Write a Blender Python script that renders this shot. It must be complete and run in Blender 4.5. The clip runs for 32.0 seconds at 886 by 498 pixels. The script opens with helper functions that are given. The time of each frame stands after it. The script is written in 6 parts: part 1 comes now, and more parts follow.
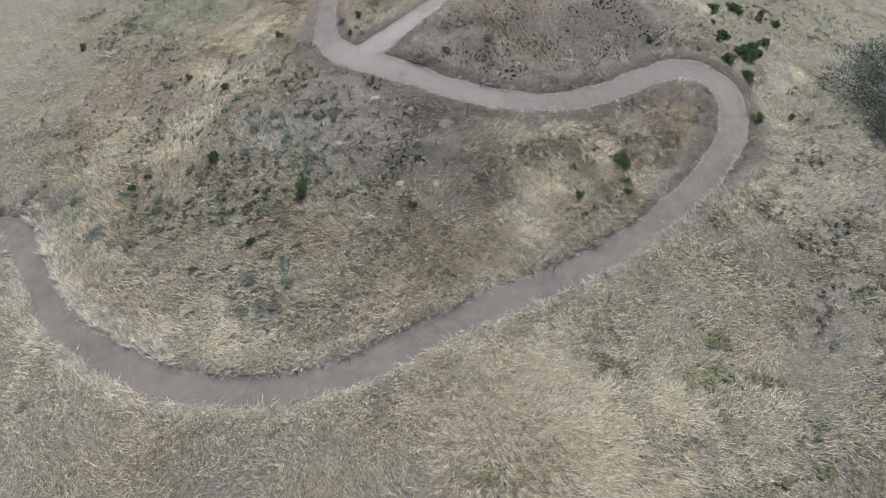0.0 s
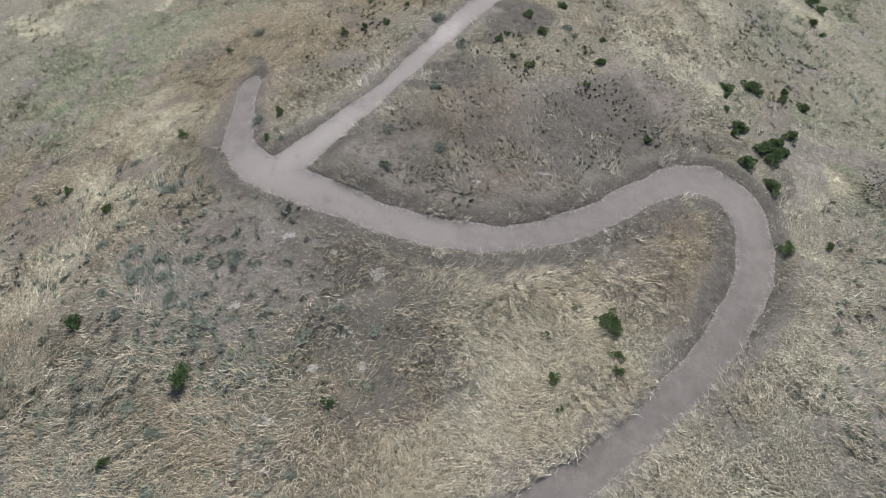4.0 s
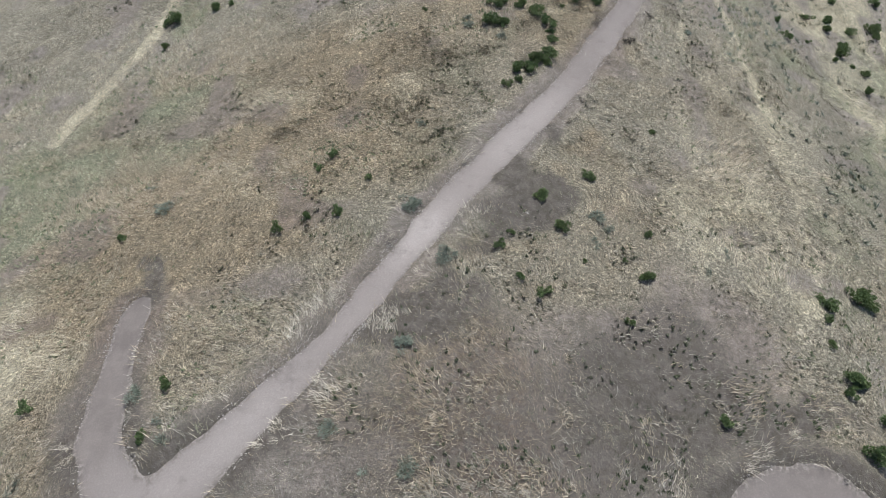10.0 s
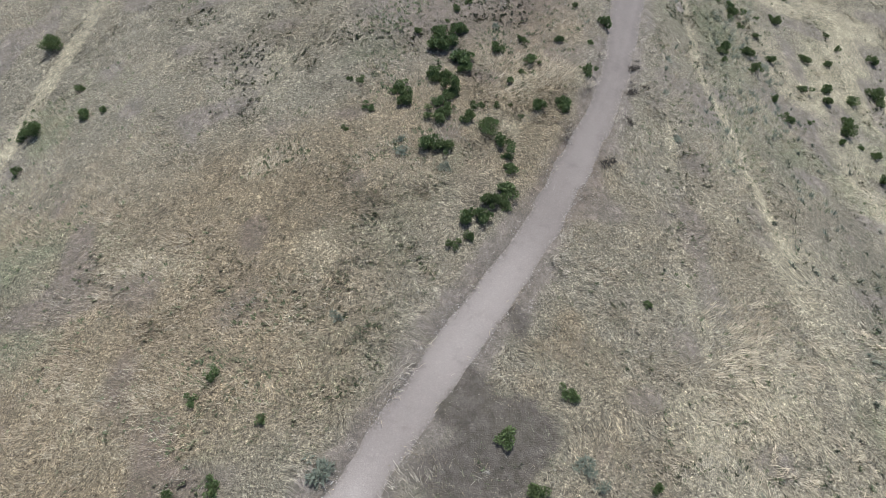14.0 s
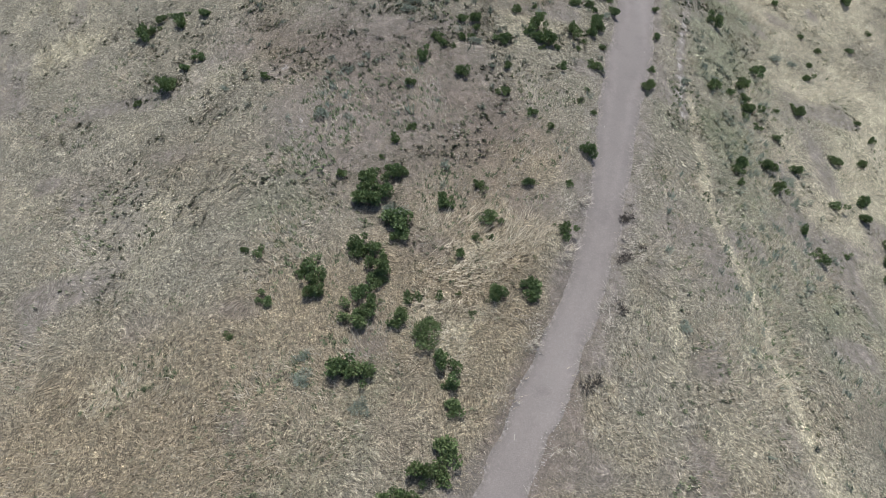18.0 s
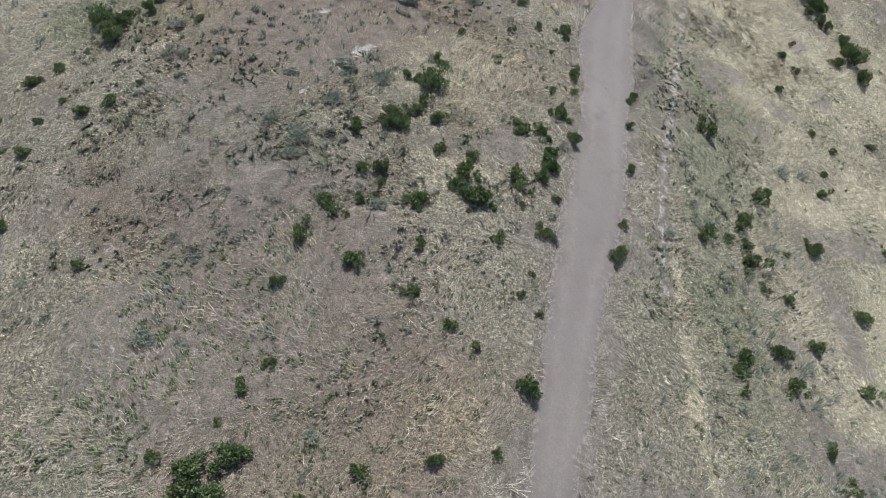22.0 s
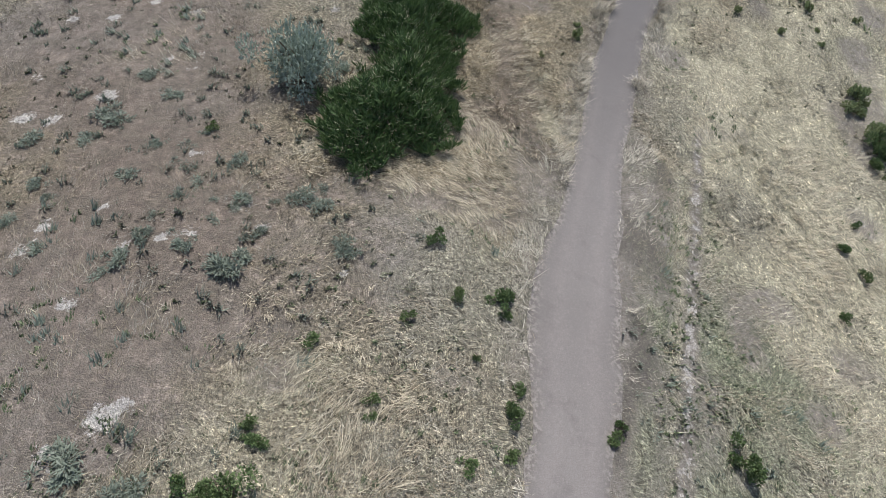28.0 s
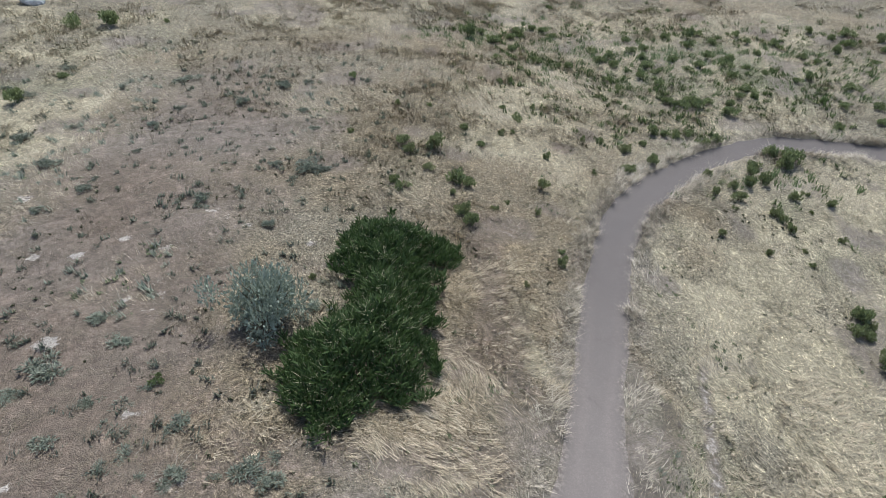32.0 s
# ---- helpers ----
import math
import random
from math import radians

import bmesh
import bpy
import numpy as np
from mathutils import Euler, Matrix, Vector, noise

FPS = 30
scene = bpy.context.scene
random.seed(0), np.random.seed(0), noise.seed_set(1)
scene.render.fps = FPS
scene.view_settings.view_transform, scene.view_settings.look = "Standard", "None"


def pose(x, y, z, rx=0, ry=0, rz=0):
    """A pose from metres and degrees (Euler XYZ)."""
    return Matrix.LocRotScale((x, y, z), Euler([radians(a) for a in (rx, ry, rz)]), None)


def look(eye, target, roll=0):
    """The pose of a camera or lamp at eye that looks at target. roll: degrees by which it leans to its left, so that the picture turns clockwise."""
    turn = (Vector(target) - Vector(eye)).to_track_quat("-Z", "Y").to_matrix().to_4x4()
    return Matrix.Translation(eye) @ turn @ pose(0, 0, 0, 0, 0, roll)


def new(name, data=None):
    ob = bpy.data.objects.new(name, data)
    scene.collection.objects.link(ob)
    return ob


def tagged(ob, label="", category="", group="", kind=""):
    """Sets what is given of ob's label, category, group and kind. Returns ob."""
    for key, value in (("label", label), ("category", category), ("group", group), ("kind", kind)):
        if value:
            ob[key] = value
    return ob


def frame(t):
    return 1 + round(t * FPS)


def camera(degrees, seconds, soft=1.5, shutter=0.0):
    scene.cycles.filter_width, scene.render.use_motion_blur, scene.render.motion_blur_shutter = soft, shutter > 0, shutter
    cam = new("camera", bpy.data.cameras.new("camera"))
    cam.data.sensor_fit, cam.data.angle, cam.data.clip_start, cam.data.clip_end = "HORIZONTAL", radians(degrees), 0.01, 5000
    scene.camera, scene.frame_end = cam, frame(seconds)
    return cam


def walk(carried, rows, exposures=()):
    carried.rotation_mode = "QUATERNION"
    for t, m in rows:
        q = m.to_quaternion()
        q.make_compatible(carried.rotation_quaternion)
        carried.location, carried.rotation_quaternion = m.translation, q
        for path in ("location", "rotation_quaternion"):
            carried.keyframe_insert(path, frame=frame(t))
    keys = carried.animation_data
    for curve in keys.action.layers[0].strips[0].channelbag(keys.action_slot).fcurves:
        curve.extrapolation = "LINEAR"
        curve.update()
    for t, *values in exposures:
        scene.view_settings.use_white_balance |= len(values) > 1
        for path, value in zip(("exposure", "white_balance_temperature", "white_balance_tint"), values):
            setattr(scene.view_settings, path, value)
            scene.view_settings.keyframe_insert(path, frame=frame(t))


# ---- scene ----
cam = camera(71.53, 32.0, soft=0.75)
PATH = [
    (0.0, pose(-0.000, 0.000, 22.000, 44.290, -0.579, 0.595)),
    (0.5, pose(0.237, 1.419, 21.996, 44.271, -0.537, 0.588)),
    (1.0, pose(0.565, 2.831, 21.966, 44.239, -0.450, 0.593)),
    (1.5, pose(0.842, 4.122, 21.930, 44.276, -0.386, 0.544)),
    (2.0, pose(1.181, 5.447, 21.917, 44.208, -0.349, 0.540)),
    (2.5, pose(1.581, 6.877, 21.900, 44.096, -0.331, 0.535)),
    (3.0, pose(1.960, 8.091, 21.890, 44.040, -0.294, 0.533)),
    (3.5, pose(2.385, 9.295, 21.892, 43.934, -0.264, 0.505)),
    (5.5, pose(2.693, 14.181, 22.028, 43.897, -0.105, 0.454)),
    (6.0, pose(2.773, 15.454, 22.017, 43.917, -0.147, 0.446)),
    (6.5, pose(2.908, 16.668, 22.010, 43.973, -0.068, 0.471)),
    (7.0, pose(3.049, 17.776, 21.997, 44.079, -0.031, 0.482)),
    (7.5, pose(3.130, 18.882, 21.970, 44.190, -0.094, 0.380)),
    (8.0, pose(3.193, 19.971, 21.953, 44.313, -0.123, 0.340)),
    (8.5, pose(3.183, 21.090, 21.955, 44.357, -0.111, 0.331)),
    (9.0, pose(3.212, 22.250, 21.978, 44.324, -0.095, 0.393)),
    (9.5, pose(3.263, 23.495, 22.015, 44.266, -0.042, 0.376)),
    (10.0, pose(3.345, 24.689, 22.024, 44.271, 0.008, 0.352)),
    (10.5, pose(3.359, 25.848, 22.030, 44.286, -0.024, 0.332)),
    (11.0, pose(3.411, 27.084, 22.002, 44.351, 0.003, 0.327)),
    (11.5, pose(3.442, 28.363, 22.026, 44.361, -0.005, 0.219)),
    (12.0, pose(3.586, 29.614, 22.041, 44.316, 0.036, -1.161)),
    (12.5, pose(3.777, 30.851, 22.043, 44.360, 0.027, -2.159)),
    (13.0, pose(3.976, 32.081, 22.076, 44.355, 0.009, -2.936)),
    (13.5, pose(4.309, 33.267, 22.092, 44.301, -0.029, -3.401)),
    (14.0, pose(4.694, 34.442, 22.096, 44.302, -0.115, -3.707)),
    (14.5, pose(5.102, 35.606, 22.115, 44.336, -0.092, -3.823)),
    (16.5, pose(6.372, 40.265, 22.333, 44.185, -0.059, -3.986)),
    (17.0, pose(6.660, 41.369, 22.362, 44.110, -0.092, -4.081)),
    (17.5, pose(7.001, 42.572, 22.395, 44.057, -0.087, -4.104)),
    (18.0, pose(7.390, 43.743, 22.390, 44.095, -0.083, -4.204)),
    (18.5, pose(7.842, 44.888, 22.410, 44.021, -0.121, -4.304)),
    (19.0, pose(8.317, 45.998, 22.420, 44.019, -0.086, -4.742)),
    (19.5, pose(8.749, 47.139, 22.411, 43.996, -0.109, -4.894)),
    (20.0, pose(9.225, 48.280, 22.386, 44.015, -0.129, -5.022)),
    (20.5, pose(9.614, 49.459, 22.387, 44.031, -0.103, -5.107)),
    (21.0, pose(10.120, 50.628, 22.386, 43.999, -0.059, -5.069)),
    (21.5, pose(10.575, 51.826, 22.404, 43.977, -0.046, -5.104)),
    (22.0, pose(10.989, 53.086, 22.402, 43.989, -0.034, -5.126)),
    (22.5, pose(11.448, 54.317, 22.410, 43.998, 0.011, -5.139)),
    (23.0, pose(11.881, 55.469, 22.418, 43.921, 0.011, -5.194)),
    (23.5, pose(12.274, 56.566, 22.445, 43.784, 0.069, -5.112)),
    (24.0, pose(12.604, 57.746, 22.467, 43.677, 0.127, -5.169)),
    (24.5, pose(12.974, 58.874, 22.431, 43.768, 0.137, -5.007)),
    (25.0, pose(13.393, 60.000, 22.386, 43.799, 0.194, -4.988)),
    (25.5, pose(13.738, 61.084, 22.337, 43.865, 0.200, -5.126)),
    (27.5, pose(15.262, 65.694, 22.111, 41.606, 0.211, -5.760)),
    (28.0, pose(15.619, 66.910, 22.078, 43.469, 0.302, -5.807)),
    (28.5, pose(15.956, 68.153, 22.004, 45.434, 0.388, -6.000)),
    (29.0, pose(16.271, 69.055, 21.941, 47.303, 0.464, -6.201)),
    (29.5, pose(16.454, 69.174, 21.926, 49.172, 0.458, -6.323)),
    (30.0, pose(16.490, 69.111, 21.923, 51.400, 0.551, -6.420)),
    (30.5, pose(16.459, 69.070, 21.935, 53.759, 0.616, -6.404)),
    (31.0, pose(16.395, 69.116, 21.973, 56.226, 0.548, -6.461)),
    (31.5, pose(16.369, 69.146, 21.990, 58.778, 0.576, -6.502)),
    (32.0, pose(16.332, 69.192, 22.002, 61.380, 0.580, -6.559)),
]
walk(cam, PATH)

# ---- sky, sun ----
SUN_EL, SUN_AZ = radians(66), radians(18)      # azimuth from +y towards +x
world = bpy.data.worlds.new("sky")
scene.world = world
world.use_nodes = True
wn = world.node_tree
sky = wn.nodes.new("ShaderNodeTexSky")
sky.sky_type, sky.sun_disc = "NISHITA", False
sky.sun_elevation, sky.sun_rotation = SUN_EL, SUN_AZ
sky.air_density, sky.dust_density, sky.altitude = 1.0, 5.0, 1500
wn.links.new(sky.outputs[0], wn.nodes["Background"].inputs[0])
wn.nodes["Background"].inputs[1].default_value = 0.105
sun = new("sun", bpy.data.lights.new("sun", "SUN"))
sun.data.energy, sun.data.angle, sun.data.color = 3.7, radians(0.6), (1.0, 0.99, 0.935)
sun.matrix_world = look((math.sin(SUN_AZ) * 60 * math.cos(SUN_EL), math.cos(SUN_AZ) * 60 * math.cos(SUN_EL), 60 * math.sin(SUN_EL)), (0, 0, 0))
scene.view_settings.exposure = 0.65


# ---- materials ----
def nodes_of(name, rough=0.9, spec=0.2):
    m = bpy.data.materials.new(name)
    m.use_nodes = True
    nt = m.node_tree
    b = nt.nodes["Principled BSDF"]
    b.inputs["Roughness"].default_value = rough
    b.inputs["Specular IOR Level"].default_value = spec
    return m, nt, b


def noise_node(nt, scale, detail=4.0, rough=0.6, coord=None):
    n = nt.nodes.new("ShaderNodeTexNoise")
    n.inputs["Scale"].default_value, n.inputs["Detail"].default_value, n.inputs["Roughness"].default_value = scale, detail, rough
    if coord is None:
        coord = nt.nodes.new("ShaderNodeTexCoord").outputs["Object"]
    nt.links.new(coord, n.inputs["Vector"])
    return n.outputs["Fac"]


def remap(nt, fac, lo, hi, a, b):
    n = nt.nodes.new("ShaderNodeMapRange")
    for i, v in enumerate((lo, hi, a, b)):
        n.inputs[i + 1].default_value = v
    nt.links.new(fac, n.inputs[0])
    return n.outputs[0]


def mix(nt, fac, a, b, mode="MIX"):
    n = nt.nodes.new("ShaderNodeMix")
    n.data_type, n.blend_type = "RGBA", mode
    for sock, v in ((n.inputs[0], fac), (n.inputs[6], a), (n.inputs[7], b)):
        if isinstance(v, (int, float)):
            sock.default_value = v
        elif isinstance(v, tuple):
            sock.default_value = (*v, 1)
        else:
            nt.links.new(v, sock)
    return n.outputs[2]


def times(nt, a, b):
    n = nt.nodes.new("ShaderNodeMath")
    n.operation = "MULTIPLY"
    for sock, v in zip(n.inputs, (a, b)):
        if isinstance(v, (int, float)):
            sock.default_value = v
        else:
            nt.links.new(v, sock)
    return n.outputs[0]


def streaks(nt, angle, across, along, lo, hi):
    """Thin straw-like streaks that run one way and bend a little: 0 to 1."""
    co = nt.nodes.new("ShaderNodeTexCoord").outputs["Object"]
    bend = nt.nodes.new("ShaderNodeTexNoise")
    bend.inputs["Scale"].default_value, bend.inputs["Detail"].default_value = 0.55, 2.0
    nt.links.new(co, bend.inputs["Vector"])
    warp = nt.nodes.new("ShaderNodeVectorMath")
    warp.operation = "MULTIPLY_ADD"
    warp.inputs[1].default_value = (1.6, 1.6, 0)
    nt.links.new(bend.outputs["Color"], warp.inputs[0])
    nt.links.new(co, warp.inputs[2])
    turn = nt.nodes.new("ShaderNodeMapping")
    turn.inputs["Rotation"].default_value = (0, 0, radians(angle))
    nt.links.new(warp.outputs[0], turn.inputs["Vector"])
    thin = nt.nodes.new("ShaderNodeVectorMath")
    thin.operation = "MULTIPLY"
    thin.inputs[1].default_value = (1 / across, 1 / along, 2.0)
    nt.links.new(turn.outputs[0], thin.inputs[0])
    return remap(nt, noise_node(nt, 1.0, 1.0, 0.4, thin.outputs[0]), lo, hi, 0, 1)


def ragged(nt, fac, coarse, small, lo=0.25, hi=0.75):
    """Breaks the soft edge of a patch up into tufts and crumbs."""
    n = nt.nodes.new("ShaderNodeMath")
    n.operation = "MULTIPLY_ADD"
    nt.links.new(coarse, n.inputs[0])
    n.inputs[1].default_value, n.inputs[2].default_value = 1.1, -0.55
    k = nt.nodes.new("ShaderNodeMath")
    k.operation = "MULTIPLY_ADD"
    nt.links.new(small, k.inputs[0])
    k.inputs[1].default_value = 0.9
    nt.links.new(n.outputs[0], k.inputs[2])
    s = nt.nodes.new("ShaderNodeMath")
    s.operation = "ADD"
    nt.links.new(fac, s.inputs[0])
    nt.links.new(remap(nt, k.outputs[0], -1.0, 2.0, -1.45, 1.55), s.inputs[1])
    return remap(nt, s.outputs[0], lo, hi, 0, 1)


def bump(nt, b, height, strength, distance):
    n = nt.nodes.new("ShaderNodeBump")
    n.inputs["Strength"].default_value, n.inputs["Distance"].default_value = strength, distance
    nt.links.new(height, n.inputs["Height"])
    nt.links.new(n.outputs[0], b.inputs["Normal"])


def ground_material():
    m, nt, b = nodes_of("dry_hillside", 0.95, 0.1)
    at = nt.nodes.new("ShaderNodeAttribute")
    at.attribute_name = "cover"
    sep = nt.nodes.new("ShaderNodeSeparateColor")
    nt.links.new(at.outputs["Color"], sep.inputs[0])
    mid, grain, speck = noise_node(nt, 3.5, 5, 0.7), noise_node(nt, 28, 3, 0.7), noise_node(nt, 11, 2, 0.5)
    fine = noise_node(nt, 13, 4, 0.7)
    # grass tones darkened to hold the shade that blades cast on the thatch
    grass = mix(nt, remap(nt, fine, 0.38, 0.62, 0, 1), (0.114, 0.106, 0.086), (0.303, 0.286, 0.236))
    orange = mix(nt, remap(nt, fine, 0.38, 0.62, 0, 1), (0.12, 0.099, 0.070), (0.31, 0.260, 0.186))
    soil = mix(nt, remap(nt, mid, 0.38, 0.62, 0, 1), (0.168, 0.150, 0.136), (0.262, 0.236, 0.218))
    soil = mix(nt, sep.outputs[1], soil, mix(nt, remap(nt, mid, 0.38, 0.62, 0, 1), (0.138, 0.112, 0.096), (0.206, 0.168, 0.144)))
    green = mix(nt, remap(nt, fine, 0.38, 0.62, 0, 1), (0.100, 0.110, 0.077), (0.258, 0.270, 0.195))
    pale = mix(nt, remap(nt, fine, 0.38, 0.62, 0, 1), (0.21, 0.193, 0.144), (0.45, 0.415, 0.318))
    col = mix(nt, ragged(nt, sep.outputs[1], mid, fine, 0.1, 0.9), grass, orange)
    col = mix(nt, ragged(nt, sep.outputs[2], mid, fine), col, green)
    col = mix(nt, ragged(nt, at.outputs["Alpha"], mid, fine, 0.2, 0.8), col, pale)
    col = mix(nt, ragged(nt, sep.outputs[0], mid, fine, 0.2, 0.8), col, soil)
    dug = nt.nodes.new("ShaderNodeAttribute")
    dug.attribute_name = "dug"
    col = mix(nt, ragged(nt, dug.outputs["Fac"], mid, fine, 0.34, 0.66), col, mix(nt, remap(nt, mid, 0.4, 0.6, 0, 1), (0.085, 0.076, 0.068), (0.140, 0.125, 0.114)))
    clump = noise_node(nt, 1.6, 6, 0.75)
    col = mix(nt, remap(nt, clump, 0.40, 0.58, 0.35, 0.0), col, (0.115, 0.108, 0.085))
    col = mix(nt, remap(nt, clump, 0.55, 0.68, 0.0, 0.45), col, (1.45, 1.43, 1.38), "MULTIPLY")
    ash = nt.nodes.new("ShaderNodeAttribute")
    ash.attribute_name = "ash"
    crumbly = ragged(nt, ash.outputs["Fac"], mid, fine, 0.42, 0.58)
    col = mix(nt, crumbly, col, mix(nt, remap(nt, fine, 0.4, 0.6, 0, 1), (0.30, 0.28, 0.265), (0.46, 0.435, 0.415)))
    grassy = times(nt, remap(nt, sep.outputs[0], 0.2, 0.95, 1.0, 0.3), remap(nt, dug.outputs["Fac"], 0.1, 0.9, 1.0, 0.25))
    # light streaks are lying straws; dark ones paint the shade in gaps between
    light, dark = (2.0, 1.98, 1.9), (0.36, 0.35, 0.34)
    for angle, tone, much in ((15, light, 0.65), (75, dark, 0.75), (130, light, 0.6), (165, dark, 0.7), (100, light, 0.6)):
        strong = grassy if tone == light else times(nt, grassy, remap(nt, at.outputs["Alpha"], 0.2, 0.9, 1.0, 0.35))
        col = mix(nt, times(nt, times(nt, streaks(nt, angle, 0.022, 0.2, 0.54, 0.64), strong), much), col, tone, "MULTIPLY")
    col = mix(nt, times(nt, remap(nt, grain, 0.34, 0.60, 0.35, 0.0), remap(nt, sep.outputs[0], 0.2, 0.9, 1.0, 0.45)), col, (0.085, 0.075, 0.063))
    col = mix(nt, remap(nt, speck, 0.58, 0.68, 0.0, 0.4), col, (1.5, 1.48, 1.42), "MULTIPLY")
    nt.links.new(col, b.inputs["Base Color"])
    bump(nt, b, grain, 1.0, 0.08)
    return m


def trail_material():
    m, nt, b = nodes_of("packed_dirt", 0.92, 0.12)
    at = nt.nodes.new("ShaderNodeAttribute")
    at.attribute_name = "cover"
    sep = nt.nodes.new("ShaderNodeSeparateColor")
    nt.links.new(at.outputs["Color"], sep.inputs[0])
    patch, mid, grain, crumb = noise_node(nt, 0.5, 4), noise_node(nt, 2.2, 5, 0.65), noise_node(nt, 40, 3, 0.7), noise_node(nt, 9, 4, 0.7)
    col = mix(nt, remap(nt, patch, 0.38, 0.62, 0, 1), (0.108, 0.094, 0.088), (0.140, 0.123, 0.115))
    col = mix(nt, sep.outputs[0], col, (0.31, 0.284, 0.272))
    col = mix(nt, remap(nt, mid, 0.44, 0.68, 0, 0.4), col, (0.225, 0.198, 0.188))
    col = mix(nt, sep.outputs[2], col, (0.118, 0.110, 0.112))
    col = mix(nt, times(nt, at.outputs["Alpha"], remap(nt, crumb, 0.35, 0.6, 0.1, 0.6)), col, (0.24, 0.212, 0.206))
    col = mix(nt, remap(nt, noise_node(nt, 1.1, 5, 0.7), 0.55, 0.72, 0, 0.5), col, (0.105, 0.094, 0.094))
    edge = ragged(nt, sep.outputs[1], mid, crumb, 0.3, 0.8)
    col = mix(nt, times(nt, edge, 0.8), col, mix(nt, remap(nt, crumb, 0.45, 0.58, 0, 1), (0.115, 0.102, 0.093), (0.25, 0.228, 0.212)))
    col = mix(nt, remap(nt, noise_node(nt, 17, 4, 0.75), 0.5, 0.68, 0, 0.6), col, (1.35, 1.34, 1.33), "MULTIPLY")
    col = mix(nt, remap(nt, grain, 0.3, 0.7, 0.45, 0), col, (0.11, 0.096, 0.09))
    nt.links.new(col, b.inputs["Base Color"])
    bump(nt, b, grain, 0.6, 0.025)
    return m


def blade_material(name, a, bb, c, dark=0.55):
    m, nt, b = nodes_of(name, 0.75, 0.25)
    r = nt.nodes.new("ShaderNodeNewGeometry").outputs["Random Per Island"]
    patch, clump = noise_node(nt, 0.7, 3), noise_node(nt, 9, 3, 0.65)
    col = mix(nt, remap(nt, r, 0.15, 0.9, 0, 1), tuple(0.6 * v for v in a), tuple(1.15 * v for v in bb))
    col = mix(nt, remap(nt, patch, 0.4, 0.65, 0, 0.4), col, c)
    col = mix(nt, remap(nt, clump, 0.40, 0.54, 0.75 * dark, 0), col, tuple(0.45 * v for v in a))
    nt.links.new(col, b.inputs["Base Color"])
    return m


def leaf_material(name, a, bb, c, thin=0.25):
    m, nt, b = nodes_of(name, 0.6, 0.3)
    r = nt.nodes.new("ShaderNodeNewGeometry").outputs["Random Per Island"]
    o = nt.nodes.new("ShaderNodeObjectInfo").outputs["Random"]
    col = mix(nt, r, a, bb)
    col = mix(nt, times(nt, o, 0.6), col, c)
    nt.links.new(col, b.inputs["Base Color"])
    glow = nt.nodes.new("ShaderNodeBsdfTranslucent")
    nt.links.new(col, glow.inputs["Color"])
    both = nt.nodes.new("ShaderNodeMixShader")
    both.inputs[0].default_value = thin
    nt.links.new(b.outputs[0], both.inputs[1])
    nt.links.new(glow.outputs[0], both.inputs[2])
    nt.links.new(both.outputs[0], nt.nodes["Material Output"].inputs["Surface"])
    return m


def stone_material(name, a, bb):
    m, nt, b = nodes_of(name, 0.92, 0.15)
    mid, grain = noise_node(nt, 6, 4), noise_node(nt, 45, 3)
    col = mix(nt, remap(nt, mid, 0.35, 0.65, 0, 1), a, bb)
    col = mix(nt, remap(nt, grain, 0.3, 0.6, 0.4, 0), col, (0.14, 0.12, 0.10))
    nt.links.new(col, b.inputs["Base Color"])
    bump(nt, b, grain, 0.5, 0.02)
    return m


GROUND, TRAIL = ground_material(), trail_material()
STRAW = blade_material("straw_blades", (0.35, 0.314, 0.238), (0.635, 0.583, 0.468), (0.45, 0.398, 0.295))
HAY = blade_material("combed_hay_blades", (0.38, 0.325, 0.235), (0.67, 0.595, 0.465), (0.47, 0.395, 0.285), 0.4)
BLEACHED = blade_material("bleached_blades", (0.36, 0.325, 0.27), (0.62, 0.575, 0.49), (0.44, 0.395, 0.325), 0.3)
TAN = blade_material("tan_blades", (0.225, 0.190, 0.138), (0.485, 0.415, 0.308), (0.275, 0.222, 0.158))
GREY = blade_material("grey_dead_weeds", (0.168, 0.155, 0.130), (0.415, 0.390, 0.338), (0.245, 0.225, 0.185))
OLIVE = blade_material("olive_blades", (0.145, 0.152, 0.098), (0.40, 0.394, 0.285), (0.21, 0.22, 0.142))
MEADOW = blade_material("soft_green_blades", (0.088, 0.125, 0.068), (0.22, 0.265, 0.150), (0.13, 0.168, 0.10))
LOWLEAF = leaf_material("olive_low_leaf", (0.09, 0.105, 0.05), (0.19, 0.20, 0.105), (0.15, 0.145, 0.08))
DRYLEAF = leaf_material("dry_dark_leaf", (0.030, 0.026, 0.024), (0.085, 0.070, 0.060), (0.06, 0.055, 0.045), 0.1)
DOTWEED = blade_material("dark_dot_weeds", (0.052, 0.066, 0.040), (0.115, 0.135, 0.080), (0.075, 0.095, 0.06))
WEED = blade_material("low_green_weeds", (0.072, 0.095, 0.052), (0.17, 0.20, 0.112), (0.105, 0.14, 0.08))
LEAF = leaf_material("shrub_leaf", (0.054, 0.090, 0.038), (0.150, 0.215, 0.088), (0.125, 0.16, 0.066))
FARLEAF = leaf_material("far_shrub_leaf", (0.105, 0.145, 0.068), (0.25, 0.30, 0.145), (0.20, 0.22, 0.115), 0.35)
OAKLEAF = leaf_material("scrub_oak_leaf", (0.026, 0.048, 0.032), (0.070, 0.105, 0.066), (0.05, 0.075, 0.05), 0.15)
DARKLEAF = leaf_material("thicket_leaf", (0.033, 0.062, 0.022), (0.085, 0.14, 0.05), (0.06, 0.10, 0.036))
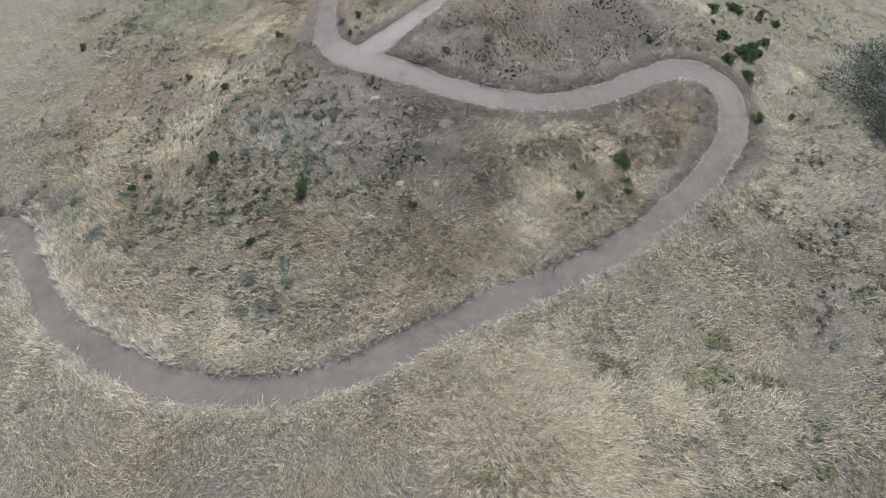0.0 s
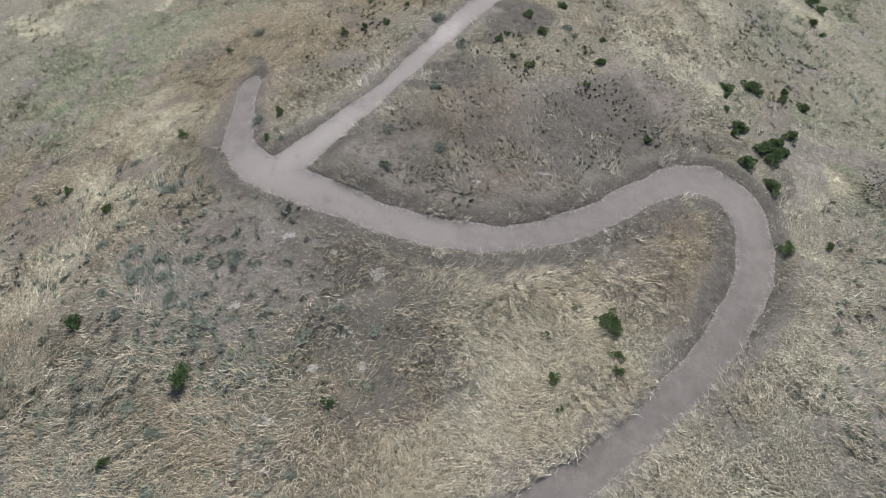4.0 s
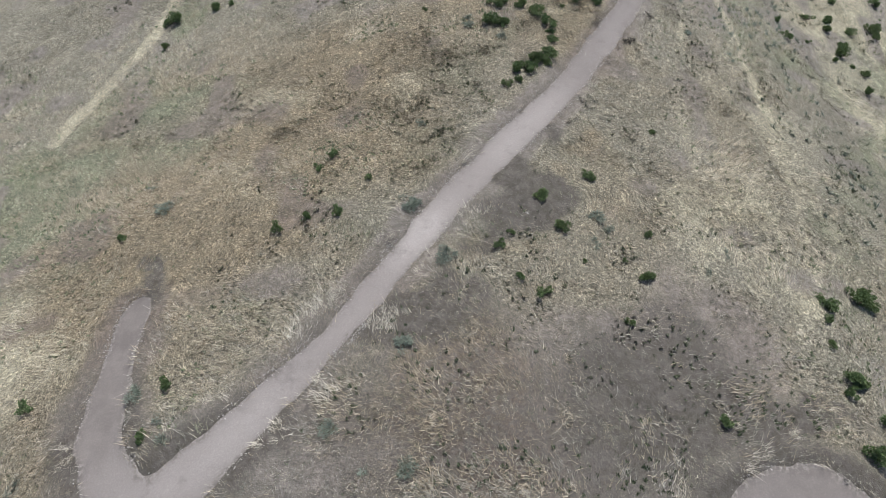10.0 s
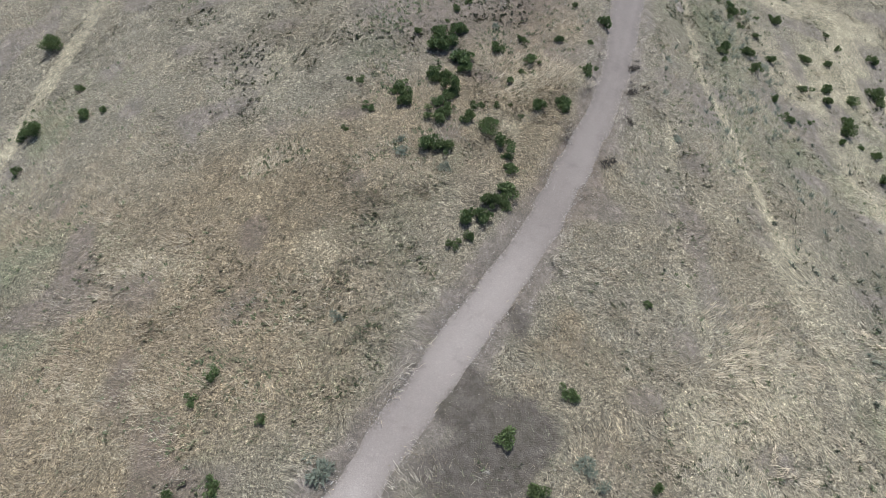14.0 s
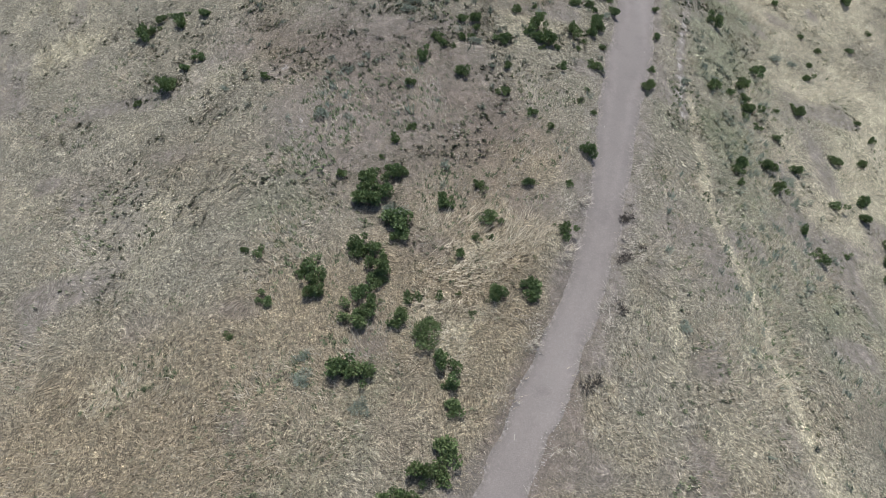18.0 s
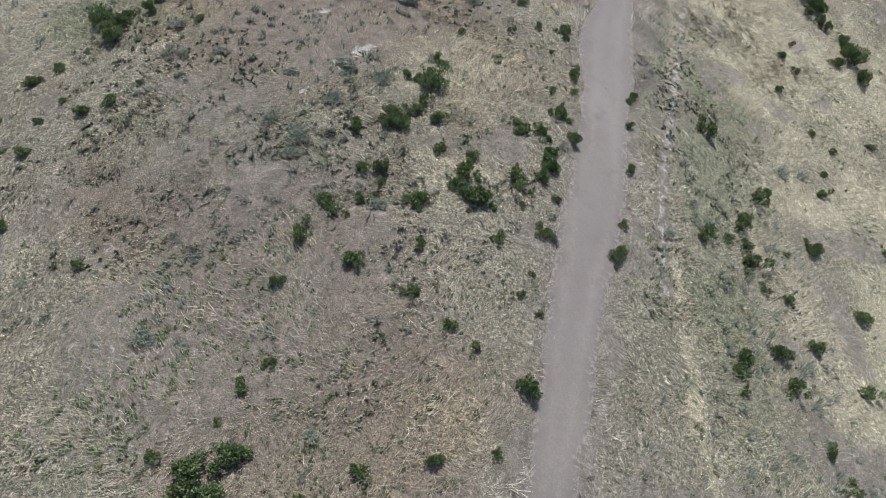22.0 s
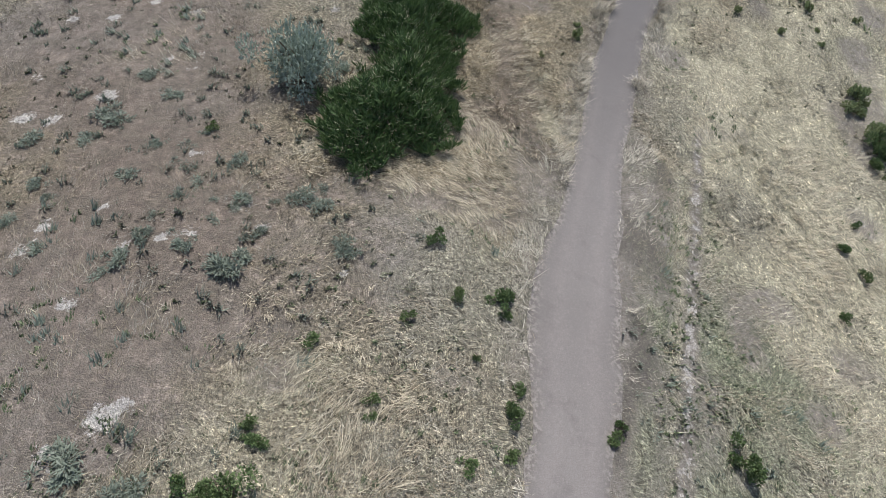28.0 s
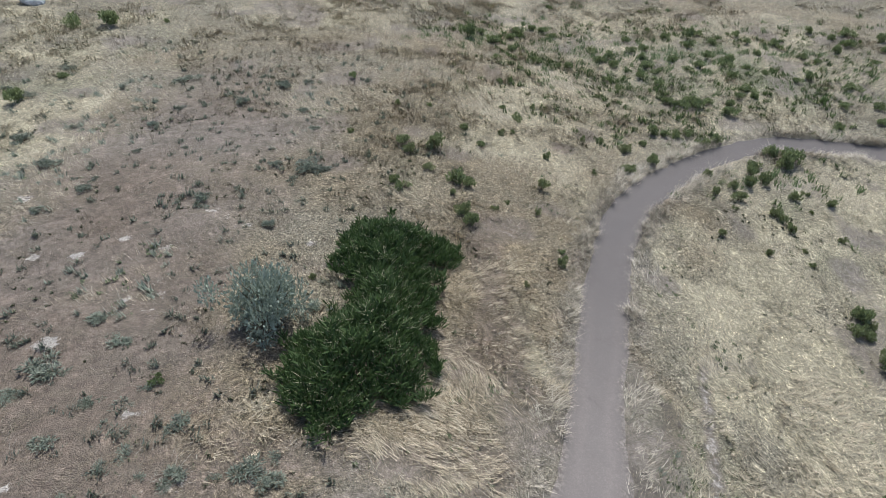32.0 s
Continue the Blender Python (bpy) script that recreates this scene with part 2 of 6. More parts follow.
SAGELEAF = leaf_material("sage_leaf", (0.115, 0.145, 0.117), (0.26, 0.30, 0.245), (0.17, 0.19, 0.15))
SILVERLEAF = leaf_material("silver_leaf", (0.16, 0.20, 0.165), (0.40, 0.46, 0.385), (0.28, 0.335, 0.275))
BARK = stone_material("brown_stems", (0.12, 0.085, 0.06), (0.19, 0.145, 0.11))
DEADWOOD = stone_material("grey_dead_wood", (0.25, 0.25, 0.25), (0.44, 0.44, 0.435))
ROCK = stone_material("pale_boulder", (0.34, 0.36, 0.39), (0.48, 0.50, 0.53))
DUGSOIL = stone_material("pale_dug_soil", (0.26, 0.24, 0.225), (0.40, 0.375, 0.355))
PEBBLE = stone_material("pale_gravel", (0.32, 0.295, 0.275), (0.55, 0.52, 0.49))

# ---- ground form: heights of a coarse net, every 14 m, smoothed between ----
NET_SOUTH = [
    [-10.5, -9.1, -7.8, -6.8, -6, -5.3, -4.5, -4.1, -4.1, -4.4, -4.9],
    [-8.6, -7.1, -5.6, -4.5, -4.1, -3.5, -2.8, -2.5, -2.8, -3.3, -4],
    [-6.8, -5.1, -3.5, -2, -2, -1.8, -0.9, -0.8, -1.5, -2.4, -3.3],
    [-5.1, -3.4, -1.4, 1.1, 0.8, -0.2, 1.3, 0.7, -0.7, -1.9, -2.9],
    [-3.5, -1.8, 0.2, 3.5, 6.1, 3.1, 3.6, 1.4, -0.5, -1.8, -2.6],
    [-1.7, -0.4, 1.1, 3.1, 8.4, 6.4, 2.7, -0.1, -1.4, -1.9, -2.1],
    [0.5, 1.4, 2.3, 3.9, 9.5, 9.3, 0.9, -1.8, -1.7, -1.2, -0.8],
]
NET_NORTH = [
    [3.7, 4.5, 5.3, 6.9, 11.1, 12.8, 4.9, 0.9, 1, 1.7, 2.2],
    [7.9, 8.6, 9.5, 10.7, 12.4, 13.3, 8.7, 5.9, 6.1, 6.3, 6.5],
    [12.6, 13.3, 14.1, 14.7, 14.7, 14.7, 12.1, 11.5, 11.7, 11.3, 11.1],
    [17.2, 17.8, 18.4, 18.5, 17.1, 16.5, 15.2, 14.5, 15, 15.2, 15.1],
    [21.6, 21.9, 22, 21.6, 20.1, 19.5, 18.5, 17.2, 17.7, 18.2, 18.4],
    [25.6, 25.6, 25.4, 24.7, 23.5, 22.5, 21.5, 20.5, 20.6, 21, 21.4],
    [29.4, 29.2, 28.7, 27.9, 26.7, 25.6, 24.6, 23.8, 23.7, 23.9, 24.3],
]
NET = np.pad(np.array(NET_SOUTH + NET_NORTH), 4, "reflect", reflect_type="odd")
NX0, NY0, NSTEP = -112.0, -84.0, 14.0
# local swells on top of the coarse net, every 7 m
SWELLS = [
    [-0.15, 0.27, -0.13, -0.21, -0.25, -0.21, -0.09],
    [-0.35, 0.14, 0, -0.06, -0.38, -0.31, -0.12],
    [-0.15, 0.43, 0.45, 0.19, -0.36, -0.22, -0.15],
    [-0.21, 0, -0.04, 0.01, -0.24, -0.35, -0.36],
    [-0.1, -0.15, -0.31, -0.31, -0.3, -0.55, -0.64],
    [-0.02, -0.14, -0.23, -0.06, -0.01, -0.35, -0.48],
    [0.01, -0.08, -0.23, -0.15, 0, -0.1, -0.23],
    [0.01, -0.01, -0.07, -0.11, 0.07, 0.12, -0.21],
    [0.02, 0.07, 0.22, 0.13, 0.09, -0.02, -0.4],
    [0.03, 0.08, 0.08, -0.15, -0.23, -0.24, -0.43],
]
SWELLS = np.pad(np.array(SWELLS), 2)


def spline(u):
    return np.stack([(1 - u) ** 3, 3 * u**3 - 6 * u**2 + 4, -3 * u**3 + 3 * u**2 + 3 * u + 1, u**3], -1) / 6


def on_net(net, x0, y0, step, x, y):
    ny, nx = net.shape
    a, b = np.clip((x - x0) / step, 1, nx - 2 - 1e-6), np.clip((y - y0) / step, 1, ny - 2 - 1e-6)
    i, j = a.astype(int), b.astype(int)
    wx, wy = spline(a - i), spline(b - j)
    z = 0
    for p in range(4):
        for q in range(4):
            z = z + wx[..., p] * wy[..., q] * net[j + q - 1, i + p - 1]
    return z


def height(x, y):
    x, y = np.asarray(x, float), np.asarray(y, float)
    return on_net(NET, NX0, NY0, NSTEP, x, y) + on_net(SWELLS, -28.0, 7.0, 7.0, x, y)


rng = np.random.default_rng(7)
LATTICE = rng.random((256, 256))


def patchy(x, y, step, seed=0):
    """Smooth noise, 0 to 1, over the plan."""
    a, b = np.asarray(x) / step + 91.7 * seed + 500, np.asarray(y) / step + 37.3 * seed + 500
    i, j = np.floor(a).astype(int), np.floor(b).astype(int)
    u, v = a - i, b - j
    u, v = u * u * (3 - 2 * u), v * v * (3 - 2 * v)
    g = lambda p, q: LATTICE[(i + p) % 256, (j + q) % 256]
    return (g(0, 0) * (1 - u) + g(1, 0) * u) * (1 - v) + (g(0, 1) * (1 - u) + g(1, 1) * u) * v


# ---- lines of the trails on the plan: x, y, half width ----
TRAIL_LOWER = [(-34, 24.5, .6), (-25, 22.6, .62), (-21.3, 21.7, .66), (-19.7, 20.0, .66), (-18.3, 18.2, .64), (-16.8, 16.4, .62), (-14.9, 15.0, .64), (-12.8, 13.9, .7),
               (-10.8, 13.2, .69), (-8.8, 12.85, .64), (-6.75, 12.9, .62), (-4.7, 13.3, .64), (-2.7, 14.1, .66), (-.7, 15.2, .67), (1.3, 16.3, .68), (3.2, 17.2, .67),
               (5.3, 18.2, .67), (7.3, 19.4, .66), (9.35, 20.85, .67), (11.2, 22.4, .7), (13.3, 24.5, .77), (15.1, 27.1, .85), (15.74, 29.0, .88)]
TRAIL_BEND = [(15.74, 29.0, .88), (15.85, 30.2, .9), (15.7, 31.0, .9), (15.3, 31.7, .88), (14.6, 32.15, .87), (13.8, 32.25, .83), (13.1, 32.1, .8), (12.4, 31.75, .76), (11.2, 30.95, .72),
              (9.5, 29.8, .7), (7.5, 28.75, .66), (5.7, 28.15, .62), (3.9, 27.92, .61), (2.2, 28.03, .66), (.2, 28.52, .72), (-1.5, 29.2, .75), (-3.2, 30.05, .8), (-4.7, 30.85, .85),
              (-5.7, 31.5, .84), (-6.4, 32.35, .78), (-6.85, 33.3, .75), (-7.05, 34.34, .72), (-7.16, 35.45, .67), (-7.22, 36.7, .62), (-7.27, 37.7, .56), (-7.27, 38.1, .4)]
TRAIL_STRAIGHT = [(-4.9, 31.0, .5), (-4.0, 31.8, .8), (-2.95, 32.8, .66), (-1.65, 34.2, .55), (-.05, 36.15, .53), (1.35, 38.2, .58), (2.6, 40.25, .6), (3.75, 42.0, .62), (5.1, 43.9, .6),
                  (6.4, 45.65, .61), (7.85, 47.6, .63), (9.15, 49.5, .62), (10.3, 51.4, .6), (11.3, 53.15, .6), (12.4, 55.15, .6), (13.3, 57.05, .61), (14.1, 58.95, .64), (14.75, 60.8, .69),
                  (15.4, 62.7, .73), (16.15, 64.75, .79), (16.85, 66.55, .82), (17.6, 68.5, .83)]
TRAIL_UPPER = [(17.6, 68.5, .83), (18.2, 70.4, .82), (18.75, 72.3, .83), (19.35, 74.25, 1.05), (20.0, 76.5, 1.04), (20.65, 78.1, .92), (21.35, 79.95, .8), (22.05, 81.9, .74), (22.8, 83.7, .71),
               (23.55, 85.6, .72), (24.4, 87.55, .72), (25.6, 89.9, .72), (27.2, 92.1, .7), (28.9, 93.8, .62), (30.8, 95.15, .58), (32.7, 96.25, .56), (34.8, 97.15, .56), (36.9, 97.6, .56),
               (38.9, 97.5, .56), (40.6, 97.2, .58), (44, 96.4, .6), (52, 94.6, .6), (62, 93.6, .6)]
RUTS = [(17.25, 39.87, 0.2), (17.59, 42.6, 0.2), (18.49, 46.77, 0.2), (18.8, 49.4, 0.2), (18.89, 53.61, 0.2), (18.93, 55.55, 0.2), (18.5, 59.72, 0.2), (18.96, 62.57, 0.2),
        (19.5, 66.51, 0.2), (20.59, 69.98, 0.2), (21.92, 73.73, 0.2), (23.83, 78.37, 0.18), (25.5, 81.57, 0.15)]
RUTS_EAST = [(18.84, 64.45, .16), (19.37, 66.66, .16), (19.9, 68.3, .16), (20.5, 69.9, .16), (21.2, 71.5, .16), (22.0, 73.4, .16), (22.65, 74.82, .16), (23.35, 76.49, .16), (24.42, 79.05, .16), (25.41, 81.51, .14), (26.2, 83.6, .1)]
RUTS_WEST = [(14.67, 38.6, 0.25), (14.16, 42.21, 0.25), (13.77, 45.02, 0.25), (13.66, 48.03, 0.25), (14.33, 51.18, 0.22), (15.21, 54.07, 0.2), (15.87, 57.11, 0.15)]
FOOTPATH = [(-16.28, 50.06, 0.4), (-14.65, 54.95, 0.45), (-13.55, 57.94, 0.45), (-12.83, 62.22, 0.45), (-11.82, 67.01, 0.45), (-10.15, 73.97, 0.45)]


def smooth_line(rows, step=0.25):
    """A line through the rows, rounded, at even steps."""
    p = np.array(rows, float)
    e = np.vstack([2 * p[0] - p[1], p, 2 * p[-1] - p[-2]])
    out = []
    for k in range(1, len(e) - 2):
        a, b, c, d = e[k - 1 : k + 3]
        n = max(2, int(np.hypot(*(c - b)[:2]) / step))
        u = np.arange(n)[:, None] / n
        out.append(0.5 * (2 * b + (c - a) * u + (2 * a - 5 * b + 4 * c - d) * u**2 + (3 * b - a - 3 * c + d) * u**3))
    return np.vstack(out + [p[-1:]])


LINES = [smooth_line(r) for r in (TRAIL_LOWER + TRAIL_BEND[1:], TRAIL_STRAIGHT + TRAIL_UPPER[1:])]
for line in LINES:
    line[:, 2] += np.interp(line[:, 1], [56, 66, 80, 86], [0.05, 0.13, 0.14, 0.15])
ALLTRAIL = np.vstack(LINES)


def beside(x, y, line):
    """How far each place lies outside the edge of a line (negative: on it)."""
    out = np.empty(len(x))
    for s in range(0, len(x), 20000):
        d = np.hypot(x[s : s + 20000, None] - line[None, :, 0], y[s : s + 20000, None] - line[None, :, 1]) - line[None, :, 2]
        out[s : s + 20000] = d.min(1)
    return out


def ragged_rim(x, y):
    """How far each place lies outside the uneven edge of the trails, and the half width there."""
    rim, half = np.empty(len(x)), np.empty(len(x))
    for s in range(0, len(x), 20000):
        d = np.hypot(x[s : s + 20000, None] - ALLTRAIL[None, :, 0], y[s : s + 20000, None] - ALLTRAIL[None, :, 1]) - ALLTRAIL[None, :, 2]
        k = d.argmin(1)
        rim[s : s + 20000], half[s : s + 20000] = d[np.arange(len(k)), k], ALLTRAIL[k, 2]
    uneven = 0.20 * (patchy(x, y, 1.6, 51) - 0.5) + 0.14 * (patchy(x, y, 0.55, 50) - 0.5) + 0.10 * (patchy(x, y, 0.22, 56) - 0.5)
    return rim + uneven, half


# ---- what covers the ground: x, y, two radii, amount ----
PALE_A = [(6.9, 11.1, 2.6, 1.5, 0.8), (13.2, 11.6, 2.2, 1.8, 0.5), (3.8, 12.9, 4.5, 2.5, 0.9), (-7.5, 14, 3.4, 0.6, 0.8), (-17.6, 14.3, 0.9, 2.3, 0.8), (-12.5, 15.1, 2.8, 0.9, 0.7), (-3.1, 15.6, 1.4, 0.6, 0.7), (17.2, 19.1, 1.5, 3.2, 0.5), (3.8, 20.6, 3.1, 1.8, 0.8), (5.9, 24.2, 3, 2.4, 1), (18.4, 27, 1.8, 6.3, 0.6), (-15.4, 29, 6.2, 3.4, 0.5), (-14.3, 31.6, 1.1, 2.8, 0.6), (18.9, 32.4, 0.9, 1.2, 0.9), (-11.5, 34.4, 2.7, 3.5, 0.5), (-11.9, 36.2, 1.7, 3.1, 0.6), (-13.9, 37.1, 2.3, 2.8, 0.5), (14.9, 41.3, 1.6, 4, 0.3)]
PALE_B = [(15, 41.9, 1.6, 4.2, 0.2), (15.2, 42.5, 1.4, 3.3, 0.16), (-3.3, 42.9, 3.4, 3.3, 0.12), (17.9, 43.8, 0.8, 4, 0.16), (18.6, 45.3, 1.2, 5.5, 0.18), (18.8, 45.9, 0.8, 7.5, 0.18), (14.9, 46.1, 1.2, 4.3, 0.15), (16.1, 46.9, 2.2, 5, 0.1), (-7.3, 48.5, 2.5, 2.5, 0.12), (-0.9, 49.9, 4.3, 2.9, 0.12), (13.7, 49.9, 2.9, 4.2, 0.13), (-23.9, 52.6, 2.9, 3.7, 0.8), (8.7, 54.3, 0.9, 0.9, 0.7), (-0.8, 54.5, 1.4, 1, 0.2), (27.4, 56.3, 1.1, 7.5, 0.6), (10.2, 56.4, 0.9, 0.7, 0.8), (29.8, 59.6, 3.4, 7.1, 0.5), (11.6, 65.4, 1.7, 2, 0.4)]
PALE_C = [(28.6, 69.6, 1.3, 2.4, 0.5), (31.9, 69.6, 1.4, 9.2, 0.8), (12.9, 70.8, 1.6, 1.5, 0.6), (-7, 71.4, 1.9, 3.5, 0.6), (13.8, 73.3, 1.3, 0.7, 0.8), (32.3, 76.5, 2.3, 5.4, 0.8), (15.3, 79.6, 1.9, 0.8, 0.7), (29.9, 81.7, 2.2, 2.7, 0.7), (20.9, 82, 0.5, 3.1, 0.7), (29.6, 82.7, 1.6, 4.6, 1), (30.6, 85.4, 2.2, 5, 0.9), (29.2, 85.7, 1.7, 2.6, 0.7), (27.5, 86, 0.8, 4.8, 0.6), (34.5, 87.7, 1.8, 2.8, 0.6), (32.3, 90.6, 1.9, 2.1, 0.6), (36.3, 91.6, 2.5, 3.4, 0.7), (5.1, 94, 5.5, 6.2, 0.35), (39.9, 94.3, 1.6, 2.5, 0.7)]
PALE_D = [(1.9, 96.7, 1.9, 3.0, 0.8), (2.2, 96.8, 1.9, 3.5, 0.5), (21.2, 97.0, 2.1, 2.3, 0.4), (40.5, 97.6, 2.3, 3.4, 0.6), (-2.9, 106.9, 1.9, 5.3, 0.7)]
PALE_E = [(1.8, 96.5, 2, 3, .5), (2, 103, 3, 3, .5), (6, 109, 6, 4, .5), (18, 113, 8, 4, .45), (32, 114, 9, 4, .45), (46, 110, 6, 6, .5), (28, 104, 5, 4, .35), (37, 84, 3, 8, 0.7), (28, 104, 8, 6, 0.5), (40, 101, 8, 6, 0.5), (22, 96, 5, 5, 0.4), (14, 46.1, 1.08, 1.3, 0.26), (14.3, 44.2, 1.17, 1.5, 0.26), (14.9, 42.4, 1.26, 1.6, 0.26), (15.4, 40.4, 1.35, 1.8, 0.26), (20, 47.5, 0.72, 2.2, 0.26), (18.5, 43.7, 0.72, 2.5, 0.26), (18.8, 48.9, 0.72, 2, 0.26), (9, 13, 4, 3, 0.5), (13, 18, 2.5, 4, 0.5), (15.5, 22.5, 1.8, 3, 0.5), (5, 9, 4, 2, 0.4), (-3.5, 57, 3, 6, 0.22), (-2, 63.5, 3, 3.5, 0.2), (-4.5, 50, 2.5, 4, 0.14), (31, 74, 4, 9, 0.5), (27, 66, 3, 8, 0.45), (24.5, 58, 2.5, 7, 0.4), (28.5, 84, 4, 7, 0.5), (33.5, 96, 4, 3, 0.4)]
PALE = PALE_E + PALE_A + PALE_B + PALE_C + PALE_D
GREEN_A = [(8.9, 10.3, 2.1, 1.1, 0.42), (-0.6, 11.5, 2.2, 0.9, 0.5), (11.2, 14.6, 2.1, 1.5, 0.42), (18.4, 16.8, 1.5, 5.9, 0.42), (-7.4, 17.5, 2, 1.1, 0.4), (-14.5, 20.6, 2.4, 1.8, 0.6), (-8.7, 20.6, 1.8, 1.3, 0.4), (-17.9, 23.5, 1.7, 1.7, 0.7), (21.4, 31.8, 1.6, 3.6, 0.5), (-25, 31.9, 2.1, 2.8, 0.8), (-3.9, 37.1, 1.8, 1.6, 0.2), (19.4, 39.7, 2.4, 3.8, 0.5), (-3.2, 40.2, 3.1, 2.2, 0.2), (-0.4, 40.3, 1.3, 1.5, 0.16), (-18, 41, 1.9, 2.8, 1), (-14.7, 41.6, 1.2, 2.6, 0.9), (-17.6, 42.4, 2.7, 4.2, 1), (-19.3, 42.5, 4.2, 3.1, 1)]
GREEN_B = [(-1.3, 43.3, 1, 1.6, 0.2), (0.3, 43.6, 5.5, 1.9, 0.16), (-17.2, 45.1, 2.9, 3.3, 0.8), (-15.3, 46.9, 1.9, 4.1, 0.7), (23.1, 48.1, 1.7, 3.9, 0.5), (-11.8, 47.7, 2.8, 3.8, 0.6), (3.6, 48.7, 1.8, 2.4, 0.32), (4.5, 49.1, 1.8, 2.6, 0.32), (-10.4, 50.5, 3.3, 3.6, 0.4), (4.9, 51.8, 1.3, 1.6, 0.28), (25.3, 52.6, 1, 4.6, 0.9), (-13.1, 53.7, 1.2, 2.5, 0.5), (22.4, 55.2, 1.1, 1.5, 0.5), (18.2, 55.5, 1, 1.2, 0.6), (30.9, 56.2, 2.7, 8.4, 0.8), (3.5, 58.8, 1.5, 0.8, 0.6), (-10.8, 59.6, 1.7, 2, 0.8), (30, 64.3, 2.7, 6, 0.7)]
GREEN_C = [(20.7, 65.3, 1.0, 2.4, 0.4), (23.9, 65.7, 1.8, 3.4, 0.4), (21.5, 68.0, 1.5, 3.8, 0.6), (7.6, 68.1, 1.8, 1.2, 0.5), (5.1, 68.3, 2.8, 3.6, 0.4), (8.4, 68.3, 4.3, 1.4, 0.4), (5.9, 69.3, 2.4, 1.3, 0.5), (29.3, 70.5, 3.4, 7.7, 0.3), (23.6, 71.3, 1.2, 4.6, 0.5), (20.1, 72.5, 0.6, 1.9, 0.4), (12.9, 73.3, 1.0, 0.6, 0.5), (26.3, 73.7, 1.3, 1.5, 0.6), (25.6, 75.3, 1.4, 2.4, 0.8), (21.2, 75.9, 0.9, 5.4, 0.4), (-0.2, 76.7, 2.0, 3.0, 0.8), (23.1, 77.8, 0.9, 5.0, 0.35), (23.4, 78.9, 0.8, 4.5, 0.7), (25.6, 82.5, 0.7, 2.9, 0.6)]
GREEN_D = [(24, 36, 5, 8, .35), (12, 18, 4, 5, .25), (18, 26, 3, 5, .3), (-16, 42, 4, 5, .4), (10, 10, 4, 3, .35), (14, 14, 2.5, 4, .3), (24.5, 76, 2.5, 3, .45), (21, 57, 3, 5, .35), (20, 63, 3, 4, .3), (34.9, 90.5, 1.5, 2.1, 0.6), (18.4, 93.1, 2.3, 2.9, 0.24), (35.9, 94.6, 2.2, 1.5, 0.42), (1.5, 101.6, 2.2, 3, 0.42), (38.7, 105.9, 4.2, 5.4, 0.48), (33.8, 106.6, 7, 5.5, 0.54), (1.5, 108.9, 2.6, 2, 0.42)]
GREEN = GREEN_A + GREEN_B + GREEN_C + GREEN_D
ORANGE_A = [(-5.5, 18.3, 2, 1.4, 0.5), (-1.7, 20.8, 1.6, 1.5, 0.7), (-14.6, 23.2, 2.3, 3.5, 0.4), (11.4, 25.6, 1.7, 1.5, 0.6), (10.8, 27.4, 2.4, 1.8, 0.5), (12.4, 28, 1.8, 1.7, 0.9), (12.9, 28.6, 1.2, 0.9, 0.7), (-16.3, 30.6, 5.4, 7.7, 0.5), (-14.6, 32.5, 3, 2, 0.4), (4.9, 32.7, 3.2, 2.2, 0.6), (4.8, 33.3, 1.3, 2.8, 0.8), (4.2, 34.7, 0.9, 2.1, 0.6), (-9.1, 34.9, 4.3, 3.1, 0.5), (4.6, 40.3, 0.8, 0.9, 0.4), (-12.4, 40.8, 2.5, 3.3, 0.5), (-7.5, 41.8, 3.9, 4.1, 0.3), (-5.9, 42.4, 2.8, 2.7, 0.42), (9.7, 43.2, 1.7, 1.8, 0.5)]
ORANGE_B = [(-3.2, 43.2, 2, 2.5, 0.36), (8.2, 44.4, 0.9, 0.7, 0.7), (8.7, 44.7, 0.9, 1.1, 0.7), (-2.8, 45.3, 3.5, 3.2, 0.36), (0.2, 48.7, 3.9, 3.1, 0.42), (-2.8, 50.2, 3.3, 4.7, 0.48), (1.7, 53.1, 2, 2, 0.36), (10.4, 54.1, 0.4, 0.5, 0.5), (0.6, 59.8, 1.7, 1.4, 0.28), (0.6, 62.8, 2.2, 1.4, 0.33), (8.9, 65, 1.6, 0.9, 0.22), (6.3, 65.1, 2, 1.8, 0.22), (3, 65.6, 0.8, 1, 0.33), (2.7, 66.4, 1.4, 2.3, 0.39), (11.8, 69.6, 1.3, 1.3, 0.3), (13.2, 76, 1, 0.9, 0.6), (4, 76.9, 1.2, 1.9, 0.34), (8.9, 78.1, 4.5, 3.7, 0.3)]
ORANGE_C = [(11.7, 78.8, 2.5, 2.3, 0.55), (17.4, 79.4, 2, 2.1, 0.8), (15.6, 80.2, 2, 0.9, 0.7), (11.3, 80.5, 2.6, 2.3, 0.31), (24.4, 81.8, 0.5, 1.6, 0.7), (19.5, 82.3, 1.5, 1.3, 0.6), (19.7, 82.5, 1.7, 3.9, 0.8), (18.8, 82.5, 0.9, 1.3, 0.7), (19.2, 84.3, 1.2, 2.1, 0.6), (19.7, 85.7, 1.1, 2.5, 0.6), (20.4, 86.1, 2, 4, 0.8), (8.4, 86.5, 4.2, 4.7, 0.46), (10.2, 87.2, 3.2, 3, 0.39), (22.8, 89.7, 1.7, 3.2, 0.7), (14, 91, 1.9, 1.7, 0.5), (29.6, 91, 1.2, 2.6, 0.6), (25.2, 92.1, 1.2, 1.8, 0.6), (22, 94.4, 3, 3.1, 0.5)]
